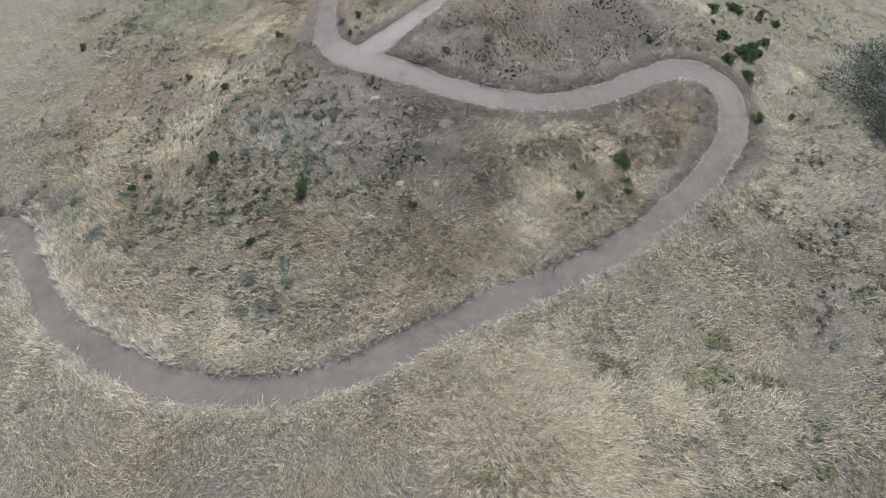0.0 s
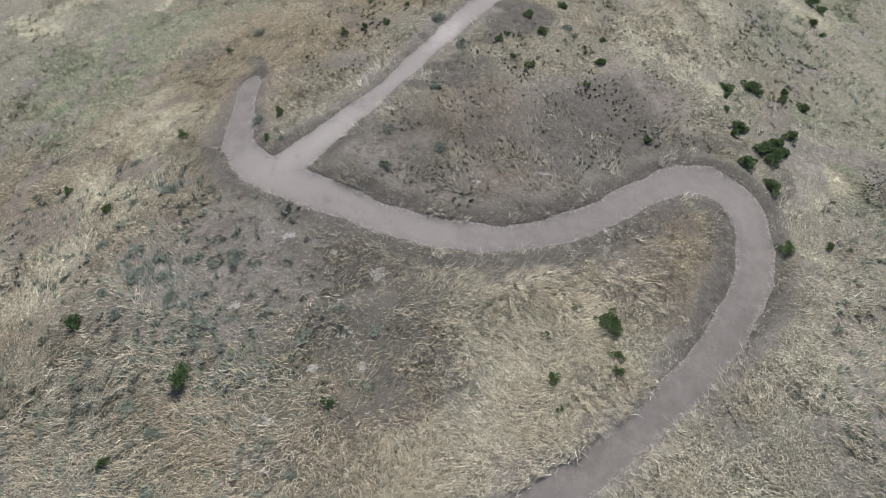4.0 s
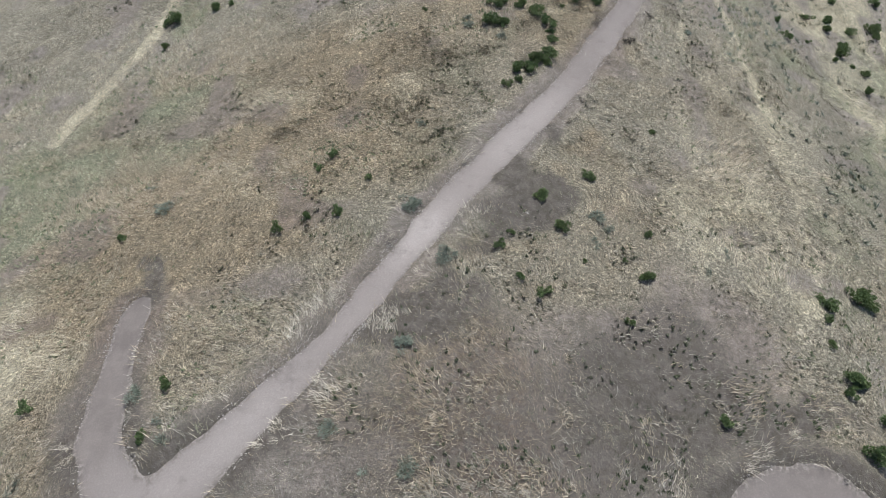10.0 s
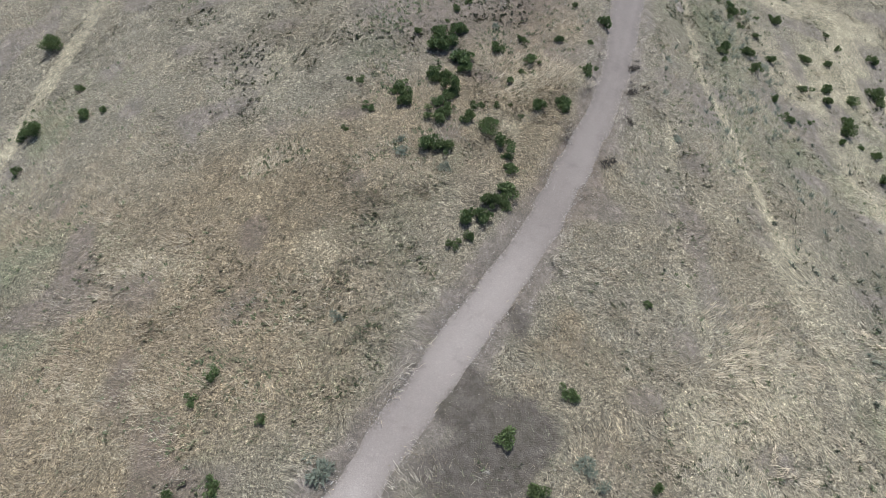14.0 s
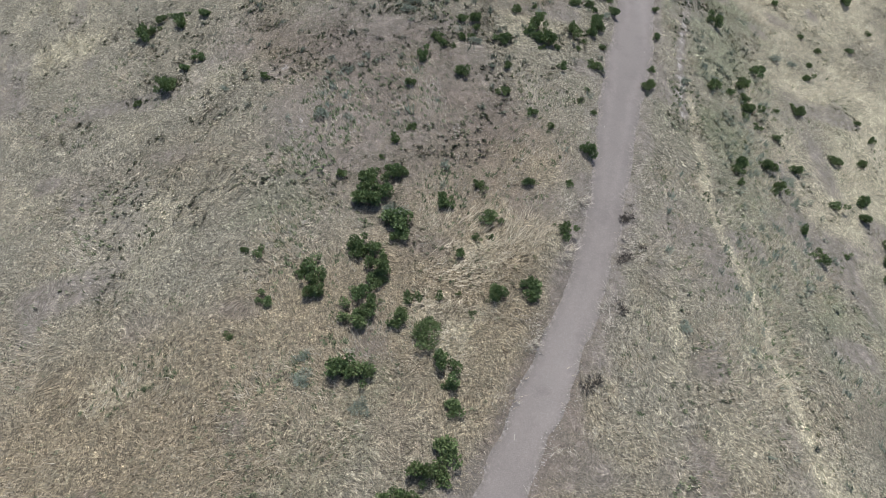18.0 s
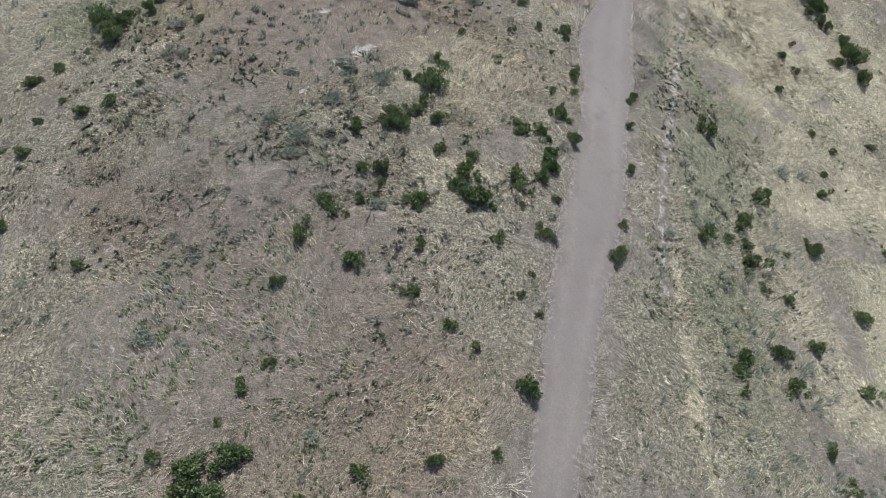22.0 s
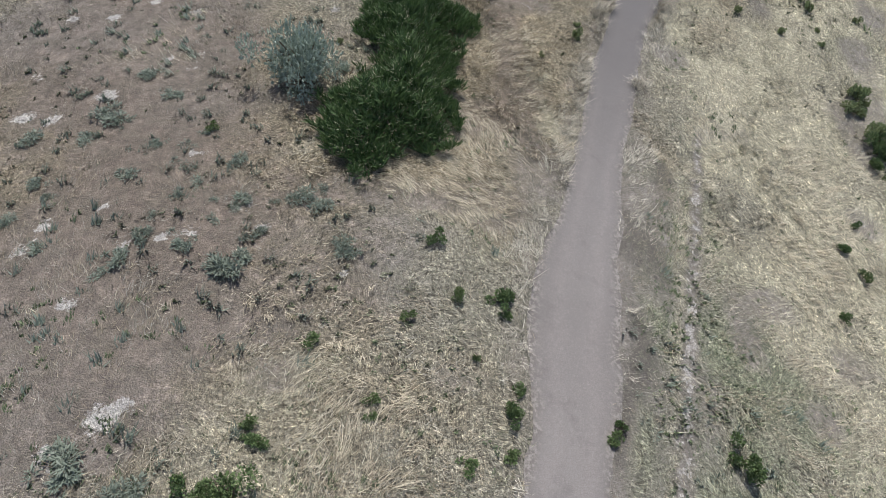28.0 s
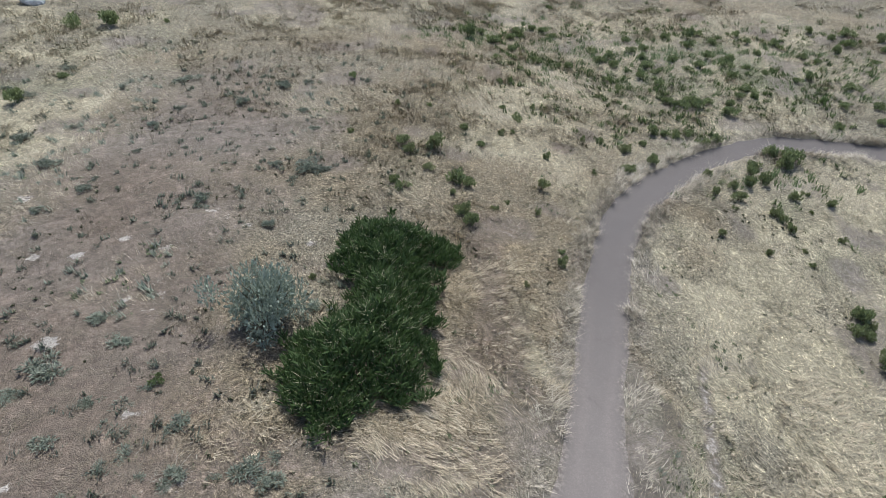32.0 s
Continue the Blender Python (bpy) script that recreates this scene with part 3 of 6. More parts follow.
ORANGE_D = [(8, 82, 7, 10, 0.35), (12, 94, 8, 7, 0.4), (14, 104, 10, 6, 0.35), (22, 110, 10, 6, 0.4), (24, 97, 7, 6, 0.4), (40, 112, 10, 5, 0.4), (9, 86, 5, 7, 0.3), (-7, 46, 7, 8, 0.35), (7, 77, 5, 4, 0.41), (9, 73, 4, 2.5, 0.35), (6, 83, 4, 4, 0.64), (10, 82, 3, 4, 0.64), (7, 53, 4, 3, 0.58), (8, 62.5, 4, 4, 0.46), (6, 66, 3, 3, 0.35), (11, 60.5, 3, 3, 0.75), (9, 57, 4, 3, 0.51), (25.5, 102, 3.7, 4.5, 0.7)]
ORANGE = ORANGE_A + ORANGE_B + ORANGE_C + ORANGE_D
BARE_A = [(17.2, 14.4, 1.2, 1.6, 0.5), (-6, 22.3, 1.6, 1, 0.5), (-21.2, 22.9, 1.1, 1.3, 1), (-2.4, 24, 2.5, 1.4, 0.7), (-1.3, 25.2, 1.8, 1.3, 0.6), (-12.4, 25.3, 1.7, 1.7, 0.4), (1.2, 26.3, 2.6, 1.1, 0.6), (-9, 26.7, 2.3, 2.2, 0.6), (-5.4, 26.9, 3.5, 2.9, 0.8), (-8.7, 27.2, 2.3, 1.8, 0.3), (-7, 28.9, 4.1, 2, 0.5), (3.4, 30.5, 4.3, 1.8, 0.7), (5.2, 31.3, 4.2, 1.7, 0.7), (5.2, 33, 3.5, 2.3, 0.5), (-0.9, 33.3, 2, 2.3, 0.7), (0.2, 33.7, 1.4, 1.4, 0.7), (10.6, 35.6, 2.1, 2.9, 0.8), (10.4, 35.8, 2.3, 1.4, 0.7)]
BARE_B = [(3.1, 39.6, 0.9, 0.9, 0.4), (5.7, 42, 1, 1.1, 1), (5.1, 47.6, 1.1, 2, 0.25), (7, 51.1, 1.5, 2, 0.25), (5.8, 55, 2.1, 2.2, 0.2), (-1.3, 56.3, 1.2, 0.6, 0.5), (16.1, 58.9, 0.7, 3.3, 0.5), (-2.4, 59.1, 1.3, 2.1, 0.5), (9.1, 60.9, 2.1, 1.2, 0.2), (5.2, 62.2, 2.7, 2.3, 0.1), (5.3, 62.6, 3, 3.4, 0.35), (8.5, 62.7, 3.2, 4, 0.3), (5.5, 62.8, 1.1, 1.5, 0.3), (10.7, 62.7, 1.7, 1.9, 0.15), (5.6, 63.3, 1.1, 0.8, 0.25), (4.6, 65.3, 1.2, 1.2, 0.25), (8, 65.6, 3.1, 3.2, 0.3), (7.7, 66.5, 2.3, 2.8, 0.3)]
BARE_C = [(3.1, 69.1, 3.1, 2, 0.5), (7, 71.4, 2.2, 1.8, 0.4), (6.3, 72.5, 1.6, 1.1, 0.4), (11, 73, 1.5, 1.1, 0.5), (10, 73.2, 1.2, 0.6, 0.9), (8.3, 74.3, 3, 1.2, 0.7), (11.2, 75.7, 1.8, 1.2, 0.7), (9.3, 76.2, 4, 1.8, 0.9), (14.8, 77.7, 1.1, 1.1, 0.6), (9.4, 79.5, 3.6, 4.2, 0.9), (10.9, 82.1, 1.7, 1.7, 0.6), (11, 82.9, 1.4, 2.6, 0.8), (7, 83.8, 1.2, 2.1, 0.6), (5.8, 85.2, 2, 3.1, 0.8), (7.6, 85.7, 2.4, 3, 0.7), (8.2, 89.8, 4.3, 4.9, 0.7), (8.7, 94.1, 4.5, 3.2, 0.7), (9.9, 99.3, 4.3, 4.2, 0.6)]
BARE_D = [(15.5, 11, 1.3, 4, .8), (17, 17, 1.4, 4, .8), (19, 23.5, 1.5, 4, .6), (21, 29, 1.2, 3, .4)]
BARE_E = [(4, 35.5, 3, 2, .5), (9, 33, 5, 3, .5), (13, 34.5, 2, 2.5, .5), (8, 63.5, 4.5, 3.5, .5), (5.5, 66, 3.2, 3, .4), (11.5, 61, 2.5, 2.5, .4), (7, 59, 3, 2.5, .3), (22.2, 77.5, 0.9, 4, .55), (21, 73, 0.8, 3, .5)]
BARE = BARE_E + BARE_D + BARE_A + BARE_B + BARE_C
DUG = [(4.9, 42.74, 1, 1.5, 1), (3.9, 40.25, 0.6, 1, 0.8), (5.81, 42.13, 1.4, 1.4, 1), (1.92, 37.05, 1.3, 1.2, 0.8), (4.99, 32.91, 6, 3, 0.5), (10.03, 34.57, 3, 2, 0.6), (5.35, 62.61, 4, 3, 0.15), (7.97, 66.27, 3.5, 2.5, 0.17), (10.5, 63.04, 2, 2.5, 0.15), (8.51, 72.49, 5, 3, 0.15), (9.03, 75.96, 4, 2, 0.12), (6.51, 42.65, 1.5, 1.3, 1), (2.41, 37.06, 1.3, 1.3, 0.9), (7.43, 46.13, 0.5, 0.9, 0.8), (-6.9, 38.47, 0.7, 0.5, 0.8), (13.64, 33.39, 2.6, 0.7, 0.9), (17.53, 31.24, 0.8, 1.8, 0.9), (9.04, 28.3, 2.5, 0.7, 0.8), (12.62, 30.09, 1.6, 0.7, 0.9), (1, 26.89, 5, 0.6, 0.7), (-20.55, 23.34, 2, 1, 0.8), (-2.5, 22.48, 4, 2.5, 0.5), (1, 24.03, 3, 2, 0.5), (-1.93, 32.31, 1.2, 0.6, 0.6), (23.41, 51.72, 1.5, 3, 0.4), (22.97, 45.93, 1.5, 3, 0.4), (20.91, 74.01, 0.5, 3, 0.6), (22.07, 78.11, 0.5, 3, 0.6), (23.33, 81.74, 0.5, 2, 0.6)]


COMBED = [(14, 46.1, 1.2, 1.3, 0.21), (14.3, 44.2, 1.3, 1.5, 0.21), (14.9, 42.4, 1.4, 1.6, 0.21), (15.4, 40.4, 1.5, 1.8, 0.21), (20, 47.5, 0.8, 2.2, 0.21), (18.5, 43.7, 0.8, 2.5, 0.21), (18.8, 48.9, 0.8, 2, 0.21), (5.92, 24.19, 2.5, 1.7, 0.9), (8.35, 23.23, 1.6, 2, 0.7), (3.81, 21.48, 2.4, 1.6, 0.9), (1.7, 19.05, 2.5, 1.1, 0.7), (-0.6, 17.02, 1.9, 0.9, 0.6), (5.83, 20.19, 2.3, 1.2, 0.8), (-2.4, 15.7, 1.4, 0.6, 0.5), (5.52, 25.08, 1.7, 0.8, 0.6), (15.73, 43.26, 1.5, 4, 0.08), (20.44, 43.39, 1.5, 4, 0.07), (5.02, 23.09, 3.2, 2, 0.9), (8.55, 24.62, 3, 1.8, 0.9), (3.21, 20.07, 2.5, 1.5, 0.6), (4, 11.81, 3.5, 2.2, 0.48), (6.51, 10.81, 2.5, 1.5, 0.42), (10.51, 56.76, 1.5, 0.9, 0.8), (8.91, 54.59, 1.2, 1, 0.7), (19.04, 84.71, 1.8, 2.8, 0.9), (16.3, 80.07, 2.6, 1, 0.9), (14.3, 73.46, 1.5, 1.5, 0.5), (28.76, 81.25, 2.2, 4, 0.6), (19.84, 87.38, 1.5, 1.2, 0.9), (16, 79.24, 2.5, 0.9, 0.7), (17.63, 45.32, 1, 4, 0.08), (19.33, 49.42, 0.8, 4, 0.08)]


DOTTED = [(0.5, 46, 2.5, 5, .55), (3.5, 52, 2.5, 4, .5), (-9, 44, 6, 6, .15), (5, 70, 6, 5, .35), (-1, 68, 4, 6, .3), (9, 66, 4, 4, .3), (12, 38.5, 5, 3, .3), (5, 62, 9, 8, .22), (-2, 60, 5, 6, .3), (18, 57, 5, 7, .2), (20, 66, 5, 7, .25), (22.2, 77.8, 0.9, 4, .95), (21, 73, 0.8, 3, .8), (3, 61, 2.5, 2.5, .7), (1.5, 64, 3, 3, .4), (6, 64.5, 4, 3, .3), (15.5, 11, 1.3, 4, .5), (17, 17, 1.4, 4, .5), (19, 23.5, 1.5, 4, .35), (10, 12, 3, 3, .3), (13, 14, 3, 4, .35), (12, 19, 2, 3, .35), (17, 44, 2, 4, .25), (0, 45, 3, 4, .3), (2, 66, 4, 5, .5), (3.5, 71, 3.5, 3, .5), (0, 61, 3, 4, .35), (21, 68, 1.2, 5, .4), (22.5, 74, 1.2, 4, .5), (21.31, 73.51, 0.7, 2.5, 0.6), (22.48, 77.42, 0.7, 2.5, 0.7), (23.84, 81.23, 0.7, 2.5, 0.6), (23.41, 51.72, 1.5, 3, 0.35), (22.97, 45.93, 1.5, 3, 0.35), (4.94, 67.39, 2.4, 2, 0.8), (5.76, 69.95, 2.6, 1.6, 0.7), (1.81, 59.16, 2, 1.8, 0.5),
          (5.14, 65.01, 3.6, 3.1, 0.3), (2.87, 49.92, 1.4, 1.9, 0.6), (3.86, 52.47, 1.3, 1.5, 0.4), (3.58, 48.69, 2.2, 3.2, 0.6), (-1.21, 42.93, 1.5, 1.6, 0.4), (1.73, 53.78, 2.7, 2.1, 0.4), (1.9, 42.31, 1.9, 3.4, 0.6), (8.4, 37.2, 3.7, 2.5, 0.4),
          (7.69, 35.67, 3.5, 3.8, 0.5), (21.95, 76.07, 0.6, 4.6, 0.5), (27, 84.49, 0.7, 4.3, 0.4)]


def amount(x, y, rows, seed):
    wx, wy = x + 3.0 * (patchy(x, y, 3.0, seed) - 0.5) + 1.2 * (patchy(x, y, 0.9, seed + 1) - 0.5), y + 3.0 * (patchy(x, y, 3.0, seed + 2) - 0.5) + 1.2 * (patchy(x, y, 0.9, seed + 3) - 0.5)
    keep = np.ones(len(x))
    for a, b, p, q, s in rows:
        k = np.flatnonzero((np.abs(wx - a) < 2.2 * p) & (np.abs(wy - b) < 2.2 * q))
        d = ((wx[k] - a) / p) ** 2 + ((wy[k] - b) / q) ** 2
        keep[k] *= 1 - s * np.exp(-(d**1.5) * 0.6)
    return 1 - keep


RUTLINE, FOOTLINE = np.vstack([smooth_line(RUTS, 0.4), smooth_line(RUTS_WEST, 0.4), smooth_line(RUTS_EAST, 0.4)]), smooth_line(FOOTPATH, 0.4)
UPRUT = smooth_line(RUTS_EAST, 0.4)


def cover(x, y):
    """Bare soil, orange grass, green growth and pale straw, 0 to 1 each."""
    rim = beside(x, y, ALLTRAIL) + 0.7 * (patchy(x, y, 0.8, 30) - 0.5)
    bare = np.maximum(amount(x, y, BARE, 1), 0.9 * np.clip(1.25 - rim / np.interp(y, [0, 22, 26, 33, 35, 52], [0.3, 0.3, 1.5, 1.2, 0.75, 0.65]), 0, 1) * np.where(y < 60, 1, 0.55))
    bare = np.maximum(bare, np.clip((patchy(x, y, 1.7, 12) - 0.66) * 4, 0, 0.7))
    green = np.clip(amount(x, y, GREEN, 5) + 0.7 * (patchy(x, y, 1.9, 14) - 0.62), 0, 1)
    orange = np.clip(amount(x, y, ORANGE, 9) + 0.6 * (patchy(x, y, 3.0, 15) - 0.58) + 0.30 * np.interp(y, [2, 8, 32, 38, 47, 62], [0, 0.8, 0.7, 1, 1, 0]) * np.interp(x, [-24, -14, 14, 22], [0, 1, 1, 0]), 0, 1)
    pale = np.clip(amount(x, y, PALE, 17) + 0.8 * (patchy(x, y, 2.1, 19) - 0.62), 0, 1)
    pale = np.maximum(pale, 0.8 * np.clip(1.3 - np.maximum(rim, 0) / 0.8, 0, 1) * np.interp(y, [20, 25], [1, 0]) * (0.4 + 0.6 * patchy(x, y, 1.4, 38)))
    rut = np.minimum(beside(x, y, RUTLINE), beside(x, y, FOOTLINE)) + 0.2 * (patchy(x, y, 0.7, 31) - 0.5)
    upper = np.clip(1 - beside(x, y, UPRUT) / 0.15, 0, 1)
    east = (x > np.interp(y, LINES[1][:, 1], LINES[1][:, 0])) & (y > 66) & (y < 84)
    upper = np.maximum(upper, np.clip(1.6 - beside(x, y, LINES[1]) / 0.3, 0, 1) * east * np.interp(y, [66, 70, 80, 84], [0, 1, 1, 0]))
    on = np.interp(y, [46, 54, 64, 68], [0.8, 1, 1, 0.8]) * np.clip(1 - rut / 0.25, 0, 1) * np.where((x > 12) & (x < 16.2), 0.6, 1) * (0.5 + 0.5 * patchy(x, y, 1.5, 32)) * np.interp(y, [54, 58], [1, 0.9])
    bare, green, pale = bare * (1 - 0.8 * on), green * (1 - on), np.maximum(pale, on) * (1 - upper)
    bare = np.maximum(bare, 0.95 * upper)
    orange = orange * (1 - upper)
    return bare, orange, green, pale


def turned(x, y):
    """Dark soil turned up beside the trail and in patches, 0 to 1."""
    rim = beside(x, y, ALLTRAIL) + 0.6 * (patchy(x, y, 0.9, 35) - 0.5)
    edge = np.clip(1.1 - rim / np.interp(y, [0, 22, 26, 33, 35, 48], [0.3, 0.3, 1.5, 1.3, 0.7, 0.6]), 0, 1) * np.interp(y, [0, 20, 26, 33, 35, 46, 54, 85, 95], [.1, .15, .85, .8, .45, .4, .2, .15, .1])
    return np.maximum(amount(x, y, DUG, 23), edge)


def sheet(name, verts, faces, material, label, kind="structure", category="", attribute=None, dug=None, ash=None):
    me = bpy.data.meshes.new(name)
    me.vertices.add(len(verts))
    me.vertices.foreach_set("co", np.ascontiguousarray(verts, np.float32).ravel())
    k = faces.shape[1]
    me.loops.add(faces.size)
    me.loops.foreach_set("vertex_index", np.ascontiguousarray(faces, np.int32).ravel())
    me.polygons.add(len(faces))
    me.polygons.foreach_set("loop_start", np.arange(0, faces.size, k, dtype=np.int32))
    if attribute is not None:
        layer = me.attributes.new("cover", "FLOAT_COLOR", "POINT")
        layer.data.foreach_set("color", np.ascontiguousarray(attribute, np.float32).ravel())
    if dug is not None:
        layer = me.attributes.new("dug", "FLOAT", "POINT")
        layer.data.foreach_set("value", np.ascontiguousarray(dug, np.float32))
    if ash is not None:
        layer = me.attributes.new("ash", "FLOAT", "POINT")
        layer.data.foreach_set("value", np.ascontiguousarray(ash, np.float32))
    me.update()
    me.materials.append(material)
    return tagged(new(name, me), label, category, "", kind)


def grid_faces(nx, ny):
    i, j = np.meshgrid(np.arange(nx - 1), np.arange(ny - 1))
    a = (j * nx + i).ravel()
    return np.stack([a, a + 1, a + nx + 1, a + nx], 1)


def ground():
    xs = np.concatenate([[-3000, -1200, -500, -250, -140, -90, -65], np.arange(-50, -26, 0.5), np.arange(-26, 38, 0.25), np.arange(38, 62, 0.5), np.arange(63, 110, 1.5), [120, 200, 350, 700, 1500, 3000]])
    ys = np.concatenate([[-3000, -1000, -400, -200, -100, -50, -25], np.arange(-10, 6, 0.5), np.arange(6, 100, 0.25), np.arange(100, 135, 0.5), np.arange(136, 175, 1.5), [180, 230, 320, 500, 900, 1600, 3000]])
    gx, gy = (a.ravel() for a in np.meshgrid(xs, ys))
    near = (gx > -66) & (gx < 111) & (gy > -12) & (gy < 176)
    z = height(gx, gy)
    c = np.zeros((len(gx), 4))
    rough = 0.10 * (patchy(gx, gy, 1.6, 40) - 0.5) + 0.09 * (patchy(gx, gy, 0.6, 41) - 0.5)
    rim = np.full(len(gx), 9.0)
    rim[near], _ = ragged_rim(gx[near], gy[near])
    z += rough * np.clip(rim, 0, 1) - 0.15 * np.clip((0.05 - rim) / 0.3, 0, 1)
    z += 0.10 * np.exp(-(((rim - 0.5) / 0.3) ** 2)) * patchy(gx, gy, 0.7, 43)
    rut = np.full(len(gx), 9.0)
    rut[near] = np.minimum(beside(gx[near], gy[near], RUTLINE), beside(gx[near], gy[near], FOOTLINE))
    z -= 0.02 * np.clip(1 - rut / 0.4, 0, 1)
    c[near, 0], c[near, 1], c[near, 2], c[near, 3] = cover(gx[near], gy[near])
    c[~near, 1] = 0.3
    dug = np.zeros(len(gx))
    dug[near] = turned(gx[near], gy[near])
    ash = np.zeros(len(gx))
    ash[near] = np.clip((patchy(gx[near], gy[near], 0.9, 44) - 0.86) * 6, 0, 0.5) * c[near, 0]
    crumbs = np.exp(-(((rim[near] - 0.05) / 0.16) ** 2)) * np.clip(2.2 * patchy(gx[near], gy[near], 1.1, 45) - 0.7, 0, 1)
    ash[near] = np.maximum(ash[near], 0.34 * crumbs * np.interp(gy[near], [22, 26, 46, 52], [0.15, 1, 1, 0.3]))
    ash[near] = np.maximum(ash[near], 0.48 * np.clip(1 - beside(gx[near], gy[near], UPRUT) / 0.2, 0, 1))
    for a, b, w in MOUNDS:
        k = np.flatnonzero((np.abs(gx - a) < 2) & (np.abs(gy - b) < 2))
        ash[k] = np.maximum(ash[k], 0.95 * np.exp(-(((gx[k] - a) ** 2 + (1.2 * (gy[k] - b)) ** 2) / (0.08 + 0.42 * w) ** 2)))
    sheet("ground", np.stack([gx, gy, z], 1), grid_faces(len(xs), len(ys)), GROUND, "dry grassy hillside with bare soil patches", attribute=c, dug=dug, ash=ash)


def trails():
    """Packed dirt, dished in the middle, whose uneven edges sink under the soil; one sheet for each trail, met without a seam."""
    step, reach = 0.08, np.arange(-16, 17)
    ox, oy = (a.ravel() for a in np.meshgrid(reach, reach))
    k = np.round(ALLTRAIL[::2, :2] / step).astype(int)
    k = k[(k[:, 0] > -30 / step) & (k[:, 0] < 60 / step)]
    cells = np.unique(((k[:, 0:1] + ox) * 100000 + k[:, 1:2] + oy).ravel() + 10**9)
    i, j = (cells - 10**9 + 50000) // 100000, (cells - 10**9 + 50000) % 100000 - 50000
    x, y = i * step, j * step
    rim, half = ragged_rim(x, y)
    u = np.clip(1 + rim / half, 0, 1)
    z = height(x, y) - 0.05 - 0.03 * (1 - u**2) + 0.02 * (patchy(x, y, 0.6, 52) - 0.5) * (1 - u) - 0.6 * np.clip(rim + 0.05, 0, 1)
    dust = np.interp(y, [10, 24, 28, 31, 36, 46, 52, 60, 70, 82, 90], [.0, .0, .28, .54, .88, .8, .45, .3, .55, .5, .0]) * np.where((y < 33) & (x > 3), np.interp(x, [3, 9], [0.8, 0.35]), 1 - 0.85 * np.interp(x, [-6.6, -4.6], [1, 0]) * np.interp(y, [30, 33.5], [0, 1])) * (1 - 0.5 * u**2) * (0.6 + 0.8 * patchy(x, y, 2.5, 53))
    edge = np.clip((u - 0.55) / 0.45, 0, 1) * np.interp(y, [84, 90], [1, 0.35])
    worn = np.clip(np.exp(-(((u + 0.25 * (patchy(x, y, 4.0, 54) - 0.5) - 0.42) / 0.17) ** 2)) * (0.3 + patchy(x, y, 3.0, 55)), 0, 1) * np.interp(y, [55, 66, 81, 86], [0.6, 0.9, 0.8, 0.1]) * np.where((y < 33) & (x > 8), 0.4, 1) * np.interp(y, [22, 30], [0.3, 1])
    c = np.stack([np.clip(dust, 0, 1), edge, np.interp(y, [48, 62, 74, 82, 90], [0, .3, .35, .65, 1]), worn], -1)
    place = {p: n for n, p in enumerate(cells.tolist())}
    quads = [(n, place[p + 100000], place[p + 100001], place[p + 1]) for n, p in enumerate(cells.tolist()) if rim[n] < 0.2 and p + 100000 in place and p + 100001 in place and p + 1 in place]
    quads = np.array(quads)
    mine = beside(x, y, LINES[0]) <= beside(x, y, LINES[1])
    for first, label in ((True, "smooth packed dirt trail through two switchback bends"), (False, "straight pale packed dirt trail up the ridge")):
        f = quads[mine[quads[:, 0]] == first]
        used, f = np.unique(f, return_inverse=True)
        sheet("trail", np.stack([x, y, z], 1)[used], f.reshape(-1, 4), TRAIL, label, attribute=c[used])


# ---- loose plants of the slope, uncountable ----
def field(n, seed):
    """Places over the strip of slope that the path overlooks, off the trails."""
    r = np.random.default_rng(seed)
    y = 3 + 157 * r.random(n) ** 1.25
    mid = np.interp(y, [0, 40, 60, 85, 110, 160], [1, 3, 8, 16, 22, 40])
    wide = np.interp(y, [0, 30, 50, 80, 110, 160], [24, 30, 33, 27, 40, 70])
    u = 2 * r.random(n) - 1
    x = mid + wide * (0.55 * u + 0.45 * u * np.abs(u))
    ok = beside(x, y, ALLTRAIL) > -0.02 + 0.12 * r.random(n)
    return x[ok], y[ok], r


def blades(name, x, y, r, per, length, width, lie, material, label, spread=0.06, stray=0.75):
    """Tufts of thin bent blades that lie over along the slope's own swirls."""
    n = len(x)
    flow = 6.0 * patchy(x, y, 4.5, 60) + 2.5 * patchy(x, y, 1.3, 61)
    k = np.repeat(np.arange(n), per)
    m = len(k)
    a = flow[k] + r.normal(0, stray, m)
    size = (length * (0.6 + 0.8 * r.random(n)))[k] * (0.6 + 0.6 * r.random(m))
    bx, by = x[k] + r.normal(0, spread, m), y[k] + r.normal(0, spread, m)
    bz = height(bx, by) - 0.03
    lean = np.clip(lie + r.normal(0, 0.22, m), 0.05, 1.35)
    tip = np.stack([bx + size * np.sin(lean) * np.cos(a), by + size * np.sin(lean) * np.sin(a), bz + 0.03 + size * np.cos(lean)], 1)
    w = np.broadcast_to(width, (n,))[k] * (0.6 + 0.8 * r.random(m)) / 2
    px, py = -np.sin(a) * w, np.cos(a) * w
    v = np.empty((m, 3, 3))
    v[:, 0] = np.stack([bx - px, by - py, bz], 1)
    v[:, 1] = np.stack([bx + px, by + py, bz], 1)
    v[:, 2] = tip
    return sheet(name, v.reshape(-1, 3), np.arange(3 * m).reshape(-1, 3), material, label, "stuff", "weeds" if np.max(width) > 0.03 else "grass")


